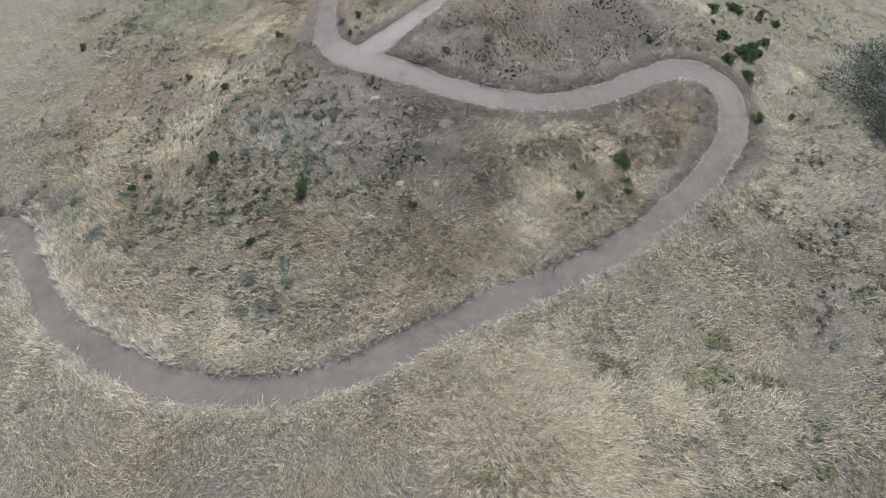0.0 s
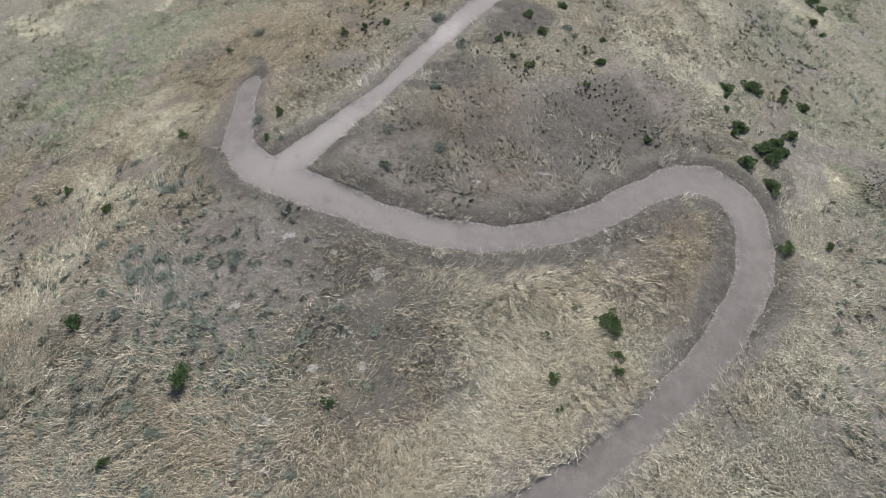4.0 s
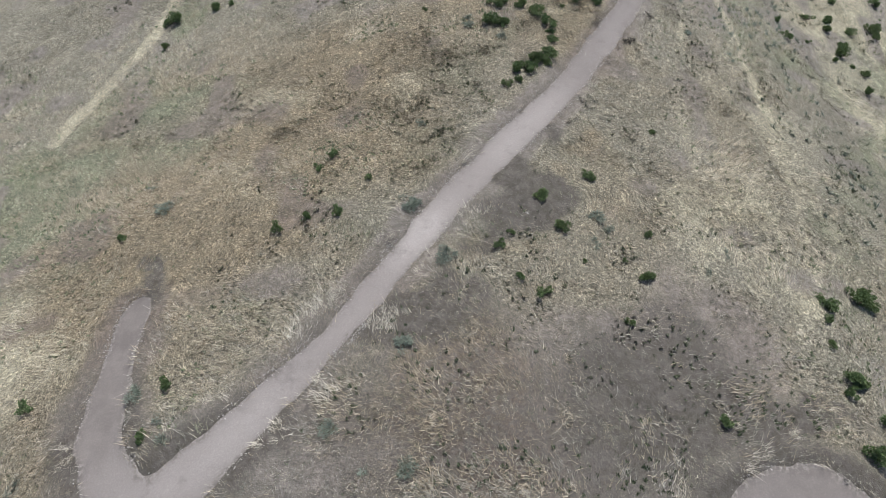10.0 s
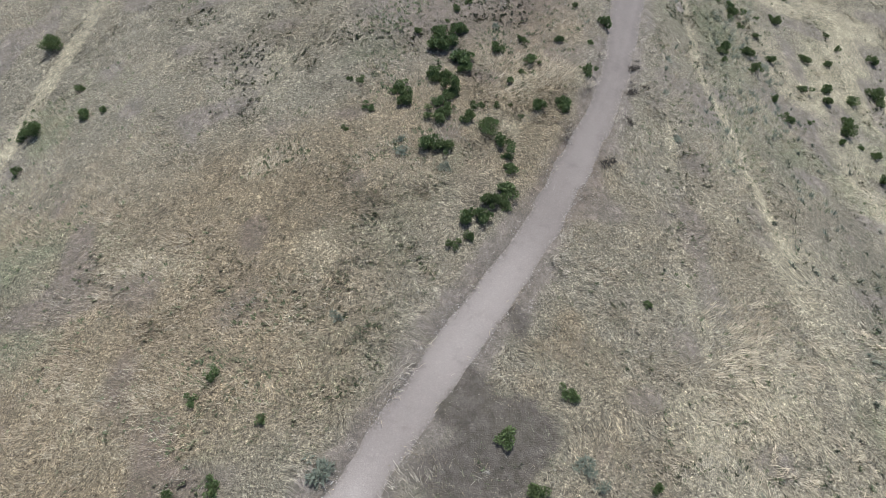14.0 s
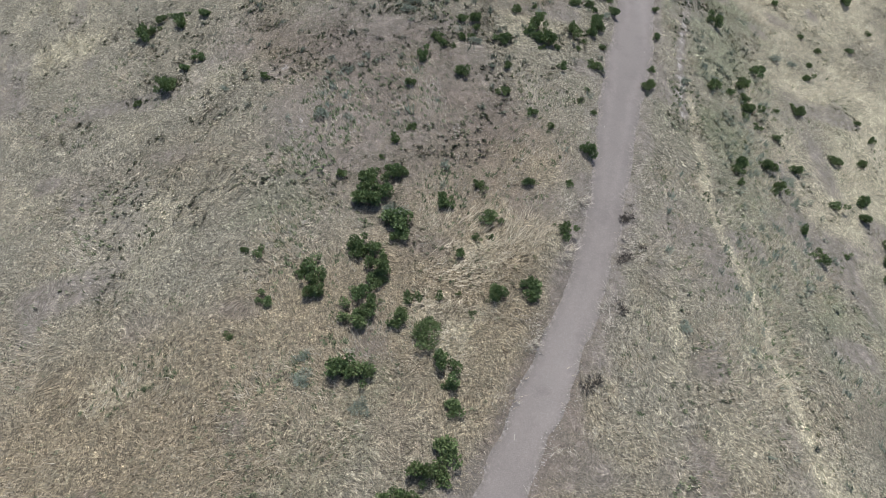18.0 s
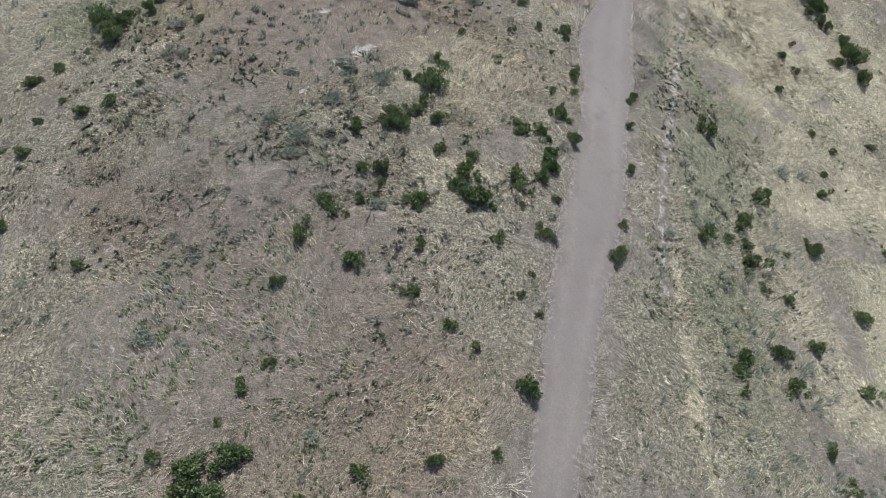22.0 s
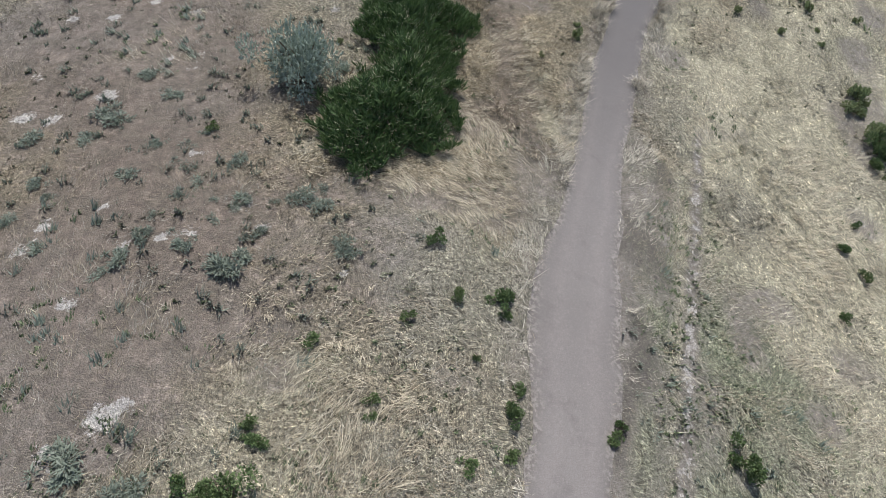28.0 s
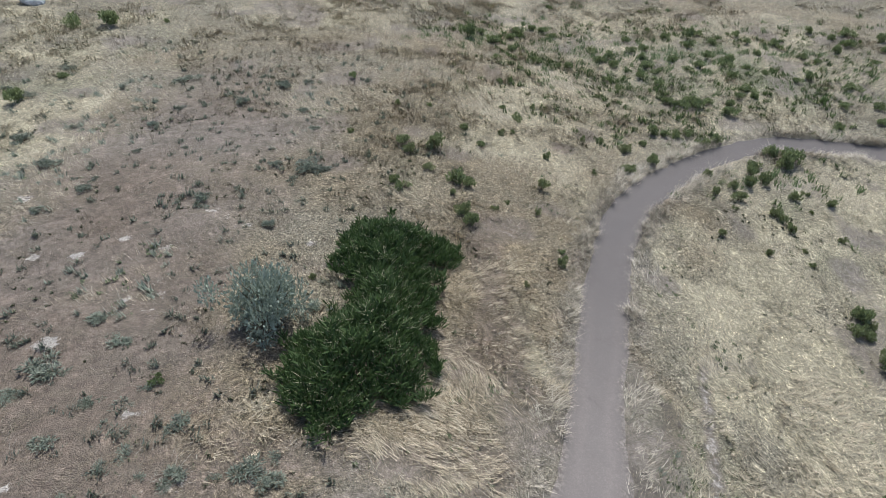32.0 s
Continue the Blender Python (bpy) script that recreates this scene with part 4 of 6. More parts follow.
def grass():
    x, y, r = field(460000, 11)
    keep = patchy(x, y, 0.3, 36) * 0.6 + patchy(x, y, 1.2, 37) * 0.4 > 0.18 + 0.46 * r.random(len(x))
    x, y = x[keep], y[keep]
    bare, orange, green, pale = cover(x, y)
    pick = r.random(len(x))
    rut = np.minimum(beside(x, y, RUTLINE), beside(x, y, FOOTLINE))
    thin = (r.random(len(x)) > np.maximum(0.88 * bare, 0.9 * turned(x, y))) & ((rut > 0.05) | (r.random(len(x)) < 0.25))
    s = thin & (pick < 0.06 + 0.85 * pale)
    coarse = np.interp(y, [24, 38, 92, 100], [1, 0, 0, 0.7])
    blades("straw_grass", x[s], y[s], r, 10, 0.27 + 0.10 * coarse[s], 0.0125 + 0.011 * coarse[s], 1.1, STRAW, "pale straw grass lying over in swirls", 0.14, 0.8)
    o = thin & ~s & (r.random(len(x)) < 0.22 + 0.75 * orange)
    blades("tan_grass", x[o], y[o], r, 10, 0.25 + 0.10 * coarse[o], 0.012 + 0.011 * coarse[o], 1.05, TAN, "tan dry grass on the slope", 0.14, 0.8)
    g = thin & ~s & ~o & (r.random(len(x)) < 0.10 + 0.85 * green)
    blades("olive_grass", x[g], y[g], r, 9, 0.19, 0.017, 0.85, OLIVE, "olive green half-dry grass", 0.11, 0.9)
    d = ~s & ~o & ~g & (rut > 0) & (r.random(len(x)) < 0.46 * (1 - 0.7 * turned(x, y)) * np.where((y > 72) & (x < 19), 0.36, 1))
    blades("dead_weeds", x[d], y[d], r, 9, 0.22 + 0.08 * coarse[d], 0.0125 + 0.010 * coarse[d], 1.05, GREY, "grey dead weeds among bare soil", 0.13, 0.9)
    x, y, r = field(190000, 12)
    bare, orange, green, pale = cover(x, y)
    w = r.random(len(x)) < (0.12 + 0.35 * np.clip(bare, 0, 0.8) * np.where(y < 70, np.where(x < -5, 0.5, 1), 0.12) + 0.3 * green) * np.clip(2.6 * patchy(x, y, 1.3, 34) - 0.6, 0.12, 1)
    w |= r.random(len(x)) < 0.8 * amount(x, y, [(8, 38, 3, 3, .6), (4, 33, 5, 2.6, 1), (9.5, 34.5, 3, 2.2, 1), (-3, 24.5, 5, 2.5, .8), (-8, 26, 3, 3, .25), (3, 26, 3, 1.2, .6), (-1, 22.5, 6, 2, .6)] + DOTTED, 27)
    w &= (beside(x, y, ALLTRAIL) > 0.5) & ((x < -4) | (x > 15) | (y < 29) | (y > 40))
    side = beside(x, y, LINES[1]) + 0.5 * (patchy(x, y, 0.7, 48) - 0.5)
    w |= (side > 0.45) & (side < 1.6) & (x > np.interp(y, LINES[1][:, 1], LINES[1][:, 0])) & (y > 70) & (y < 81) & (r.random(len(x)) < 0.75)
    blades("low_weeds", x[w], y[w], r, 9, 0.085, 0.05, 1.0, WEED, "low dark green weeds dotted over the soil", 0.035)
    i, j = (a.ravel() for a in np.meshgrid(np.arange(66), np.arange(44)))
    r = np.random.default_rng(29)
    x, y = -4.5 + 0.3 * i + 0.34 * (r.random(len(i)) - 0.5), 28.5 + 0.3 * j + 0.34 * (r.random(len(i)) - 0.5)
    dotted = amount(x, y, [(5, 31.5, 6, 3, .9), (10, 33.5, 4.5, 3, .95), (2.5, 33.5, 4, 2.5, .8), (12, 35.5, 3, 2.5, .8), (8, 36.5, 5, 3, .75), (1.5, 36, 2.5, 2, .4), (13, 32, 3, 3, .6), (7, 30, 4, 2, .6), (-1, 38.5, 3.5, 4, .55), (9, 40, 6, 3, .45)], 27)
    w = (r.random(len(x)) < 0.8 * dotted) & (beside(x, y, ALLTRAIL) > 0.45)
    blades("weed_dots", x[w], y[w], r, 12, 0.085, 0.046, 0.8, DOTWEED, "small dark green weeds dotted over the bare knoll", 0.03)
    x, y, r = field(60000, 15)
    w = r.random(len(x)) < amount(x, y, [(-9, 29, 4, 3, .8), (-12, 23, 6, 3.5, 1), (-5, 20, 5, 3, .5), (-14, 29, 5, 3, .6), (7, 68, 6, 5, .14), (3, 75, 6, 5, .2), (20.5, 60, 3, 8, .15), (8, 82, 6, 8, .22), (4, 95, 7, 7, .35), (12, 98, 7, 6, .25), (22.5, 66, 2, 9, .6), (24, 46, 4, 6, .5), (17.5, 14, 2, 5, .4), (19.5, 20, 2, 6, .6), (21, 27, 1.6, 4, .5)], 25) * 0.75
    blades("sage_tufts", x[w], y[w], r, 18, 0.22, 0.045, 0.75, SAGELEAF, "small grey-green sage tufts", 0.06)
    x, y, r = field(90000, 16)
    w = r.random(len(x)) < amount(x, y, [(33, 105, 5, 4, .9), (40, 106, 6, 4, .8), (26, 107, 4, 4, .5), (36, 94, 4, 2, .5), (46, 103, 5, 4, .5), (30, 100, 4, 3, .4), (38, 110, 9, 4, .5)], 26) * 0.6
    blades("green_clumps", x[w], y[w], r, 16, 0.28, 0.06, 0.7, LEAF, "green leafy weed clumps on the far slope", 0.12)
    x, y, r = field(90000, 19)
    w = r.random(len(x)) < amount(x, y, [(-22, 42, 4, 5, .9), (-17, 38, 3, 3, .7), (-26, 52, 5, 6, .6), (-19, 43, 3, 4, .8), (16, 24, 1, 1, .3), (24, 46, 4, 6, .4)], 24)
    blades("meadow_grass", x[w], y[w], r, 9, 0.24, 0.026, 0.8, MEADOW, "soft green grass in a damp fold", 0.09)
    x, y, r = field(190000, 17)
    w = r.random(len(x)) < amount(x, y, COMBED, 28) * np.clip(1.3 - 2.2 * turned(x, y), 0, 1)
    blades("combed_straw", x[w], y[w], r, 13, 0.40, np.interp(y[w], [45, 60], [0.016, 0.012]), 1.08, HAY, "long pale straw combed flat in bundles", 0.07, 0.28)
    line = ALLTRAIL[::2]
    x, y = (np.repeat(line[:, c], 60) + np.random.default_rng(13 + c).normal(0, 0.9, 60 * len(line)) for c in (0, 1))
    rim = beside(x, y, ALLTRAIL)
    ok = (rim > np.where(y < 24, 0.0, 0.10)) & (rim < 0.85) & ((x > -5) | (y < 33.5) | (y > 40)) & (patchy(x, y, 1.1, 33) > np.where(y < 24, 0.22, np.where(y < 52, 0.66, np.where((y > 60) & (y < 76), 0.72, 0.5))))
    blades("edge_straw", x[ok], y[ok], np.random.default_rng(14), 11, 0.34, 0.017, 1.0, BLEACHED, "bleached straw clumps along the trail edge")
    line = ALLTRAIL[(ALLTRAIL[:, 1] > 75) & (ALLTRAIL[:, 0] < 46)]
    x, y = (np.repeat(line[:, c], 60) + np.random.default_rng(18 + c).normal(0, 1.0, 60 * len(line)) for c in (0, 1))
    rim = beside(x, y, ALLTRAIL) + 0.4 * (patchy(x, y, 0.8, 46) - 0.5)
    ok = (rim > -0.02) & (rim < 0.6) & (patchy(x, y, 0.9, 47) > np.where((y > 88) | (x < np.interp(y, line[:, 1], line[:, 0])), 0.28, 0.72))
    blades("matted_straw", x[ok], y[ok], np.random.default_rng(20), 12, 0.42, 0.016, 1.05, BLEACHED, "bleached straw matted along the upper trail", 0.06, 1.1)


def gravel():
    """Pale stones, thickest where the edge was cut or washed out."""
    line = ALLTRAIL[(ALLTRAIL[:, 1] < 70) & (ALLTRAIL[:, 0] > -12)]
    r = np.random.default_rng(21)
    n = 90000
    k = r.integers(0, len(line), n)
    a = r.random(n) * 2 * np.pi
    d = line[k, 2] * (0.9 + 0.45 * r.random(n))
    x, y = line[k, 0] + d * np.cos(a), line[k, 1] + d * np.sin(a)
    rim, _ = ragged_rim(x, y)
    thick = np.clip(2.6 * patchy(x, y, 0.9, 45) - 1.0, 0.02, 1) * np.interp(y, [20, 26, 46, 52, 60], [0.1, 1, 1, 0.3, 0.1]) * np.exp(-(((rim - 0.02) / 0.13) ** 2))
    ok = r.random(n) < thick
    x, y, rim = x[ok], y[ok], rim[ok]
    s = 0.006 + 0.022 * r.random(len(x)) ** 3
    o = np.array([(1, 0, 0), (0, 0.8, 0), (-1.2, 0, 0), (0, -0.9, 0), (0.3, 0.2, 0.5), (0, 0, -0.6)])
    v = o[None] * s[:, None, None] * (0.7 + 0.6 * r.random((len(x), 6, 1)))
    v += np.stack([x, y, height(x, y) - 0.05 * np.clip((0.05 - rim) / 0.1, 0, 1) + 0.002], 1)[:, None]
    f = np.array([(0, 1, 4), (1, 2, 4), (2, 3, 4), (3, 0, 4), (1, 0, 5), (2, 1, 5), (3, 2, 5), (0, 3, 5)])
    f = (f[None] + 6 * np.arange(len(x))[:, None, None]).reshape(-1, 3)
    sheet("gravel", v.reshape(-1, 3), f, PEBBLE, "loose pale gravel along the trail edges", "stuff", "gravel")


# ---- plants that stand out one by one ----
def part(name, data, parent, label=""):
    ob = new(name, data)
    ob.parent = parent
    return tagged(ob, label)


def mesh_of(name, verts, faces, material):
    me = bpy.data.meshes.new(name)
    me.from_pydata([tuple(v) for v in verts], [], [tuple(f) for f in faces])
    me.materials.append(material)
    return me


def foliage(seed, n, leaf, wide, flat=0.75, slim=0.42, lobes=6, up=0.25):
    """Leaves on the lumps of a low uneven crown one unit across: folded two-triangle leaves."""
    r = np.random.default_rng(seed)
    lob = np.stack([r.normal(0, 0.22, lobes), r.normal(0, 0.22, lobes), 0.14 + 0.26 * r.random(lobes)], 1)
    rad = 0.10 + 0.13 * r.random(lobes)
    k = r.choice(lobes, n, p=rad**2 / (rad**2).sum())
    d = r.normal(0, 1, (n, 3))
    d /= np.linalg.norm(d, axis=1)[:, None]
    c = lob[k] + d * (rad[k] * (0.35 + 0.85 * r.random(n) ** 0.7))[:, None] * [1, 1, flat]
    c[:, 2] = np.abs(c[:, 2]) + 0.01
    way = d * 0.8 + r.normal(0, 0.55, (n, 3)) + [0, 0, up]
    way /= np.linalg.norm(way, axis=1)[:, None]
    side = np.cross(way, r.normal(0, 1, (n, 3)))
    side /= np.linalg.norm(side, axis=1)[:, None]
    ln = leaf * (0.6 + 0.8 * r.random(n))[:, None]
    v = np.empty((n, 4, 3))
    v[:, 0], v[:, 2] = c, c + way * ln
    bend = np.cross(way, side) * ln * 0.12
    v[:, 1], v[:, 3] = c + way * ln * 0.5 + side * ln * slim + bend, c + way * ln * 0.5 - side * ln * slim + bend
    f = (np.array([(0, 1, 2), (0, 2, 3)])[None] + 4 * np.arange(n)[:, None, None]).reshape(-1, 3)
    return v.reshape(-1, 3) * [wide, wide, 1], f


def tubes(rows, sides=5):
    """Tapered stems from rows of (start, end, radius, end radius)."""
    vs, fs = [], []
    for a, b, ra, rb in rows:
        a, b = np.array(a, float), np.array(b, float)
        d = (b - a) / np.linalg.norm(b - a)
        s = np.cross(d, (0.3, 0.9, 0.2))
        s /= np.linalg.norm(s)
        t = np.cross(d, s)
        o = len(vs)
        for q, rr in ((a, ra), (b, rb)):
            vs += [q + rr * (math.cos(w) * s + math.sin(w) * t) for w in np.arange(sides) * 2 * math.pi / sides]
        fs += [(o + i, o + (i + 1) % sides, o + sides + (i + 1) % sides, o + sides + i) for i in range(sides)]
    return vs, fs


def shrub_kind(name, seed, n, leaf, material, stems=6, wide=1.0, slim=0.42, up=0.25, label="", lobes=6, flat=0.75):
    """One shrub with its stems and leaves, at the origin."""
    root = new(name)
    v, f = foliage(seed, n, leaf, wide, slim=slim, up=up, lobes=lobes, flat=flat)
    part("foliage", mesh_of("foliage", v, f, material), root)
    r = random.Random(seed)
    rows = []
    for _ in range(stems):
        w, l = r.random() * 6.28, 0.2 + 0.2 * r.random()
        e = (math.cos(w) * 0.25, math.sin(w) * 0.25, l)
        rows.append(((0.04 * math.cos(w), 0.04 * math.sin(w), -0.05), e, 0.018, 0.008))
        rows.append((e, (e[0] * 1.5, e[1] * 1.5, l + 0.12), 0.008, 0.003))
    part("stem", mesh_of("stem", *tubes(rows, 4), BARK), root)
    return tagged(root, label, "shrub")


def clumps(rows):
    """Rows that grow into one another, gathered."""
    left, out = list(rows), []
    while left:
        group, todo = [], [left.pop(0)]
        while todo:
            x, y, w = todo.pop()
            group.append((x, y, w))
            near = [q for q in left if math.hypot(q[0] - x, q[1] - y) < 0.36 * (q[2] + w)]
            left = [q for q in left if q not in near]
            todo += near
        out.append(group)
    return out


def plant(kinds, rows, group, seed, tall, big=1.0, grown="", far=1e9):
    """Sets a shrub of one of the kinds at each place (x, y, width); those that grow together are one shrub, those beyond far one mass."""
    r = random.Random(seed)
    mass = []
    for patch in clumps([q for q in rows if q[1] < far]) + [[q] for q in rows if q[1] >= far]:
        root = None
        for x, y, w in patch:
            w *= big
            near = ALLTRAIL[np.argmin(np.hypot(ALLTRAIL[:, 0] - x, ALLTRAIL[:, 1] - y) - ALLTRAIL[:, 2])]
            off = math.hypot(x - near[0], y - near[1])
            if off < near[2] + 0.08 * w:
                x, y = (float(q + (p - q) / off * (near[2] + 0.08 * w)) for p, q in ((x, near[0]), (y, near[1])))
            family = kinds[min(len(kinds) - 1, 0 if w < 0.42 else 1 if w < 0.8 else 2)]
            src = family[r.randrange(len(family))]
            place = Vector((x, y, float(height(x, y)) - 0.03))
            m = Matrix.LocRotScale(place, Euler((0.12 * (r.random() - 0.5), 0.12 * (r.random() - 0.5), r.random() * 6.28)),
                                   (w * (0.95 + 0.25 * r.random()), w * (0.9 + 0.2 * r.random()), w * tall(y) * (0.75 + 0.5 * r.random())))
            if y >= far:
                m = m @ Matrix.Diagonal((0.85, 0.85, 0.8, 1))
                me = src.children[0].data
                co = np.empty(3 * len(me.vertices))
                me.vertices.foreach_get("co", co)
                mass.append(co.reshape(-1, 3) @ np.array(m.to_3x3()).T + np.array(place))
                continue
            if root is None:
                root = new(src.name.split(".")[0])
                root.location = place
                tagged(root, grown if len(patch) > 1 and grown else src["label"], "shrub", group)
            for c in src.children:
                one = part(c.name.split(".")[0], c.data, root)
                one.matrix_basis = Matrix.Translation(-root.location) @ m
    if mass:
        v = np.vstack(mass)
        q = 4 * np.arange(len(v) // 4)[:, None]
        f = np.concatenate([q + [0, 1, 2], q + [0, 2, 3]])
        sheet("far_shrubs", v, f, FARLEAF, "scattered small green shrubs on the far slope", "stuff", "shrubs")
    for family in kinds:
        for src in family:
            for c in list(src.children):
                bpy.data.objects.remove(c)
            bpy.data.objects.remove(src)


LOW_SHRUBS_A = [(1.70, 9.81, 1.04), (3.10, 10.01, 0.84), (12.72, 10.02, 0.84), (14.32, 10.42, 1.06), (13.32, 13.82, 1.04), (10.12, 14.02, 1.04), (11.22, 14.22, 1.28), (6.81, 14.42, 1.16), (11.83, 15.65, 1.08)]
LOW_SHRUBS = LOW_SHRUBS_A
SHRUBS_A = [(-11.02, 18.17, 0.43), (-8.65, 19.38, 0.48), (-1.43, 21.33, 0.41), (6.59, 21.47, 0.37), (7.21, 21.74, 0.28), (-6.56, 22.1, 0.83), (6.5, 22.47, 0.52), (8.92, 22.87, 0.43), (-15.45, 23.3, 0.39), (8.89, 23.54, 0.58), (6.35, 24, 0.39), (-14.93, 24, 0.35), (-11.51, 24.56, 0.69), (8.88, 24.71, 0.84), (8.56, 24.75, 0.49), (7.47, 25.24, 0.3), (17.02, 28.67, 0.61), (18.96, 28.98, 0.38), (17.24, 28.99, 0.36), (-12.38, 30.48, 0.51), (-0.04, 31.09, 0.32), (17.53, 32.1, 0.71), (-15.08, 32.17, 0.36), (17.39, 32.27, 0.4), (-5.44, 33.19, 0.43), (16.64, 33.36, 0.65), (17.86, 33.73, 0.5), (18.17, 33.94, 0.71), (11.9, 34.09, 0.49), (18.67, 34.34, 0.72), (18.27, 34.45, 0.63), (17.72, 34.48, 0.76)]
SHRUBS_B = [(-9.89, 34.61, 0.38), (-5.09, 34.67, 0.4), (18.49, 34.77, 0.73), (16.61, 35.43, 0.43), (19.56, 35.59, 0.66), (17.05, 35.72, 0.52), (16.9, 35.92, 0.65), (9.4, 37.12, 0.34), (16.63, 37.18, 0.31), (6.6, 37.75, 0.39), (21.14, 38.15, 0.52), (16.86, 38.2, 0.37), (-24.31, 38.23, 0.55), (5.81, 38.42, 0.31), (17.19, 38.78, 0.59), (20.29, 38.8, 0.48), (10.27, 38.86, 0.54), (18.94, 38.99, 0.57), (17.04, 39.12, 0.33), (18.43, 39.16, 0.66), (8.1, 39.23, 0.21), (20.59, 39.39, 0.47), (18.87, 39.45, 0.58), (9.67, 39.51, 0.15), (5.16, 39.63, 0.33), (5.62, 40.18, 0.24), (7.48, 40.6, 0.53), (-2.68, 40.66, 0.37), (10.67, 40.79, 0.29), (-0.61, 41.05, 0.4), (-1.76, 41.09, 0.31), (-0.58, 41.41, 0.28)]
SHRUBS_C = [(-9.36, 41.84, 0.35), (6.87, 41.99, 0.59), (0.39, 42.83, 0.33), (8.78, 43.18, 0.58), (-1.7, 43.72, 0.34), (-1.1, 44.42, 0.49), (12.01, 46.31, 0.31), (5.97, 48.42, 0.38), (6.48, 48.59, 0.4), (7.04, 49.43, 0.57), (6.44, 49.44, 0.62), (7.84, 50, 0.63), (28.01, 50.01, 0.45), (7.4, 50.18, 0.68), (8.01, 50.54, 0.76), (8.27, 51.65, 0.52), (27.98, 51.66, 0.67), (8.24, 52.28, 0.44), (8.18, 52.66, 0.71), (5.95, 52.8, 0.71), (5.4, 52.84, 0.67), (7.6, 53.57, 0.82), (7.69, 54.05, 0.45), (8, 54.07, 0.3), (6.88, 54.12, 0.38), (2.3, 54.2, 0.28), (7.06, 54.25, 0.56), (8.96, 54.34, 0.23), (6.05, 54.46, 0.51), (5.67, 54.47, 0.63), (29.92, 54.57, 0.85), (6.16, 54.76, 0.51)]
SHRUBS_D = [(7.5, 54.84, 0.29), (8.12, 54.87, 0.29), (7.3, 54.9, 0.36), (10.89, 54.91, 0.32), (9.65, 54.91, 0.4), (8.71, 54.99, 0.18), (9.86, 55.02, 0.59), (5.88, 55.09, 0.57), (10.89, 55.11, 0.6), (4.59, 55.16, 0.56), (3.18, 55.23, 0.42), (29.44, 55.26, 0.86), (10.72, 55.37, 0.33), (6.38, 55.39, 0.48), (4.46, 55.64, 0.48), (6.3, 55.65, 0.53), (4.75, 55.72, 0.29), (4.14, 55.98, 0.32), (6.43, 56.05, 0.72), (4.45, 56.16, 0.6), (8.9, 56.34, 0.31), (5.92, 56.38, 0.49), (-12.28, 56.51, 0.47), (6.39, 56.57, 0.44), (5.83, 56.72, 0.61), (2.9, 56.85, 0.33), (9.38, 56.89, 0.26), (2.38, 56.97, 0.28), (9.93, 56.97, 0.23), (28.41, 56.99, 0.54), (6.86, 57.01, 0.28), (7.16, 57.07, 0.57)]
SHRUBS_E = [(12.31, 57.3, 0.54), (11.99, 57.52, 0.21), (7.04, 57.53, 0.79), (10.16, 57.57, 0.29), (9.87, 57.63, 0.59), (8.57, 58.05, 0.38), (8.43, 58.27, 0.51), (6.15, 58.37, 0.74), (5.93, 58.51, 0.59), (6.36, 58.6, 0.74), (-12.31, 58.78, 0.93), (-12.76, 58.78, 0.55), (9.74, 58.88, 0.34), (29.04, 58.88, 0.56), (-8.94, 58.95, 0.38), (-9.84, 59.01, 0.71), (6.16, 59.04, 0.76), (23.3, 59.06, 0.42), (9.6, 59.07, 0.28), (26.93, 59.13, 0.49), (11.33, 59.15, 0.44), (12.86, 59.28, 0.32), (28.41, 59.34, 0.37), (23.6, 59.37, 0.41), (6.7, 59.46, 0.62), (7.09, 59.47, 0.49), (5.28, 59.69, 0.34), (25.16, 59.72, 0.41), (27.8, 60.02, 0.84), (23.06, 60.28, 0.44), (6.6, 60.32, 0.22), (13.79, 60.84, 0.58)]
SHRUBS_F = [(28.26, 60.92, 0.64), (7.06, 60.95, 0.39), (-10.72, 61.13, 0.51), (7.7, 61.52, 0.33), (20.49, 61.64, 0.27), (12.59, 61.81, 0.31), (22.62, 62.04, 0.66), (27.56, 62.23, 0.58), (20.55, 62.27, 0.48), (26.14, 62.44, 0.57), (11.93, 62.44, 0.35), (20.92, 62.56, 0.64), (14.49, 62.94, 0.26), (29.72, 63, 0.8), (22.47, 63.15, 0.67), (28.04, 63.28, 0.69), (11.13, 63.35, 0.46), (14.11, 63.43, 0.26), (31.88, 63.6, 0.54), (24.34, 63.7, 0.53), (7.62, 63.83, 0.39), (14.43, 64.07, 0.26), (32, 64.24, 0.89), (9.64, 64.28, 0.54), (11.47, 64.85, 0.33), (-2.77, 65.05, 0.34), (13.73, 65.13, 0.38), (2.2, 65.15, 0.37), (-13.29, 65.18, 0.93), (17.38, 65.23, 0.52), (8.29, 65.33, 0.52), (23.9, 65.37, 0.41)]
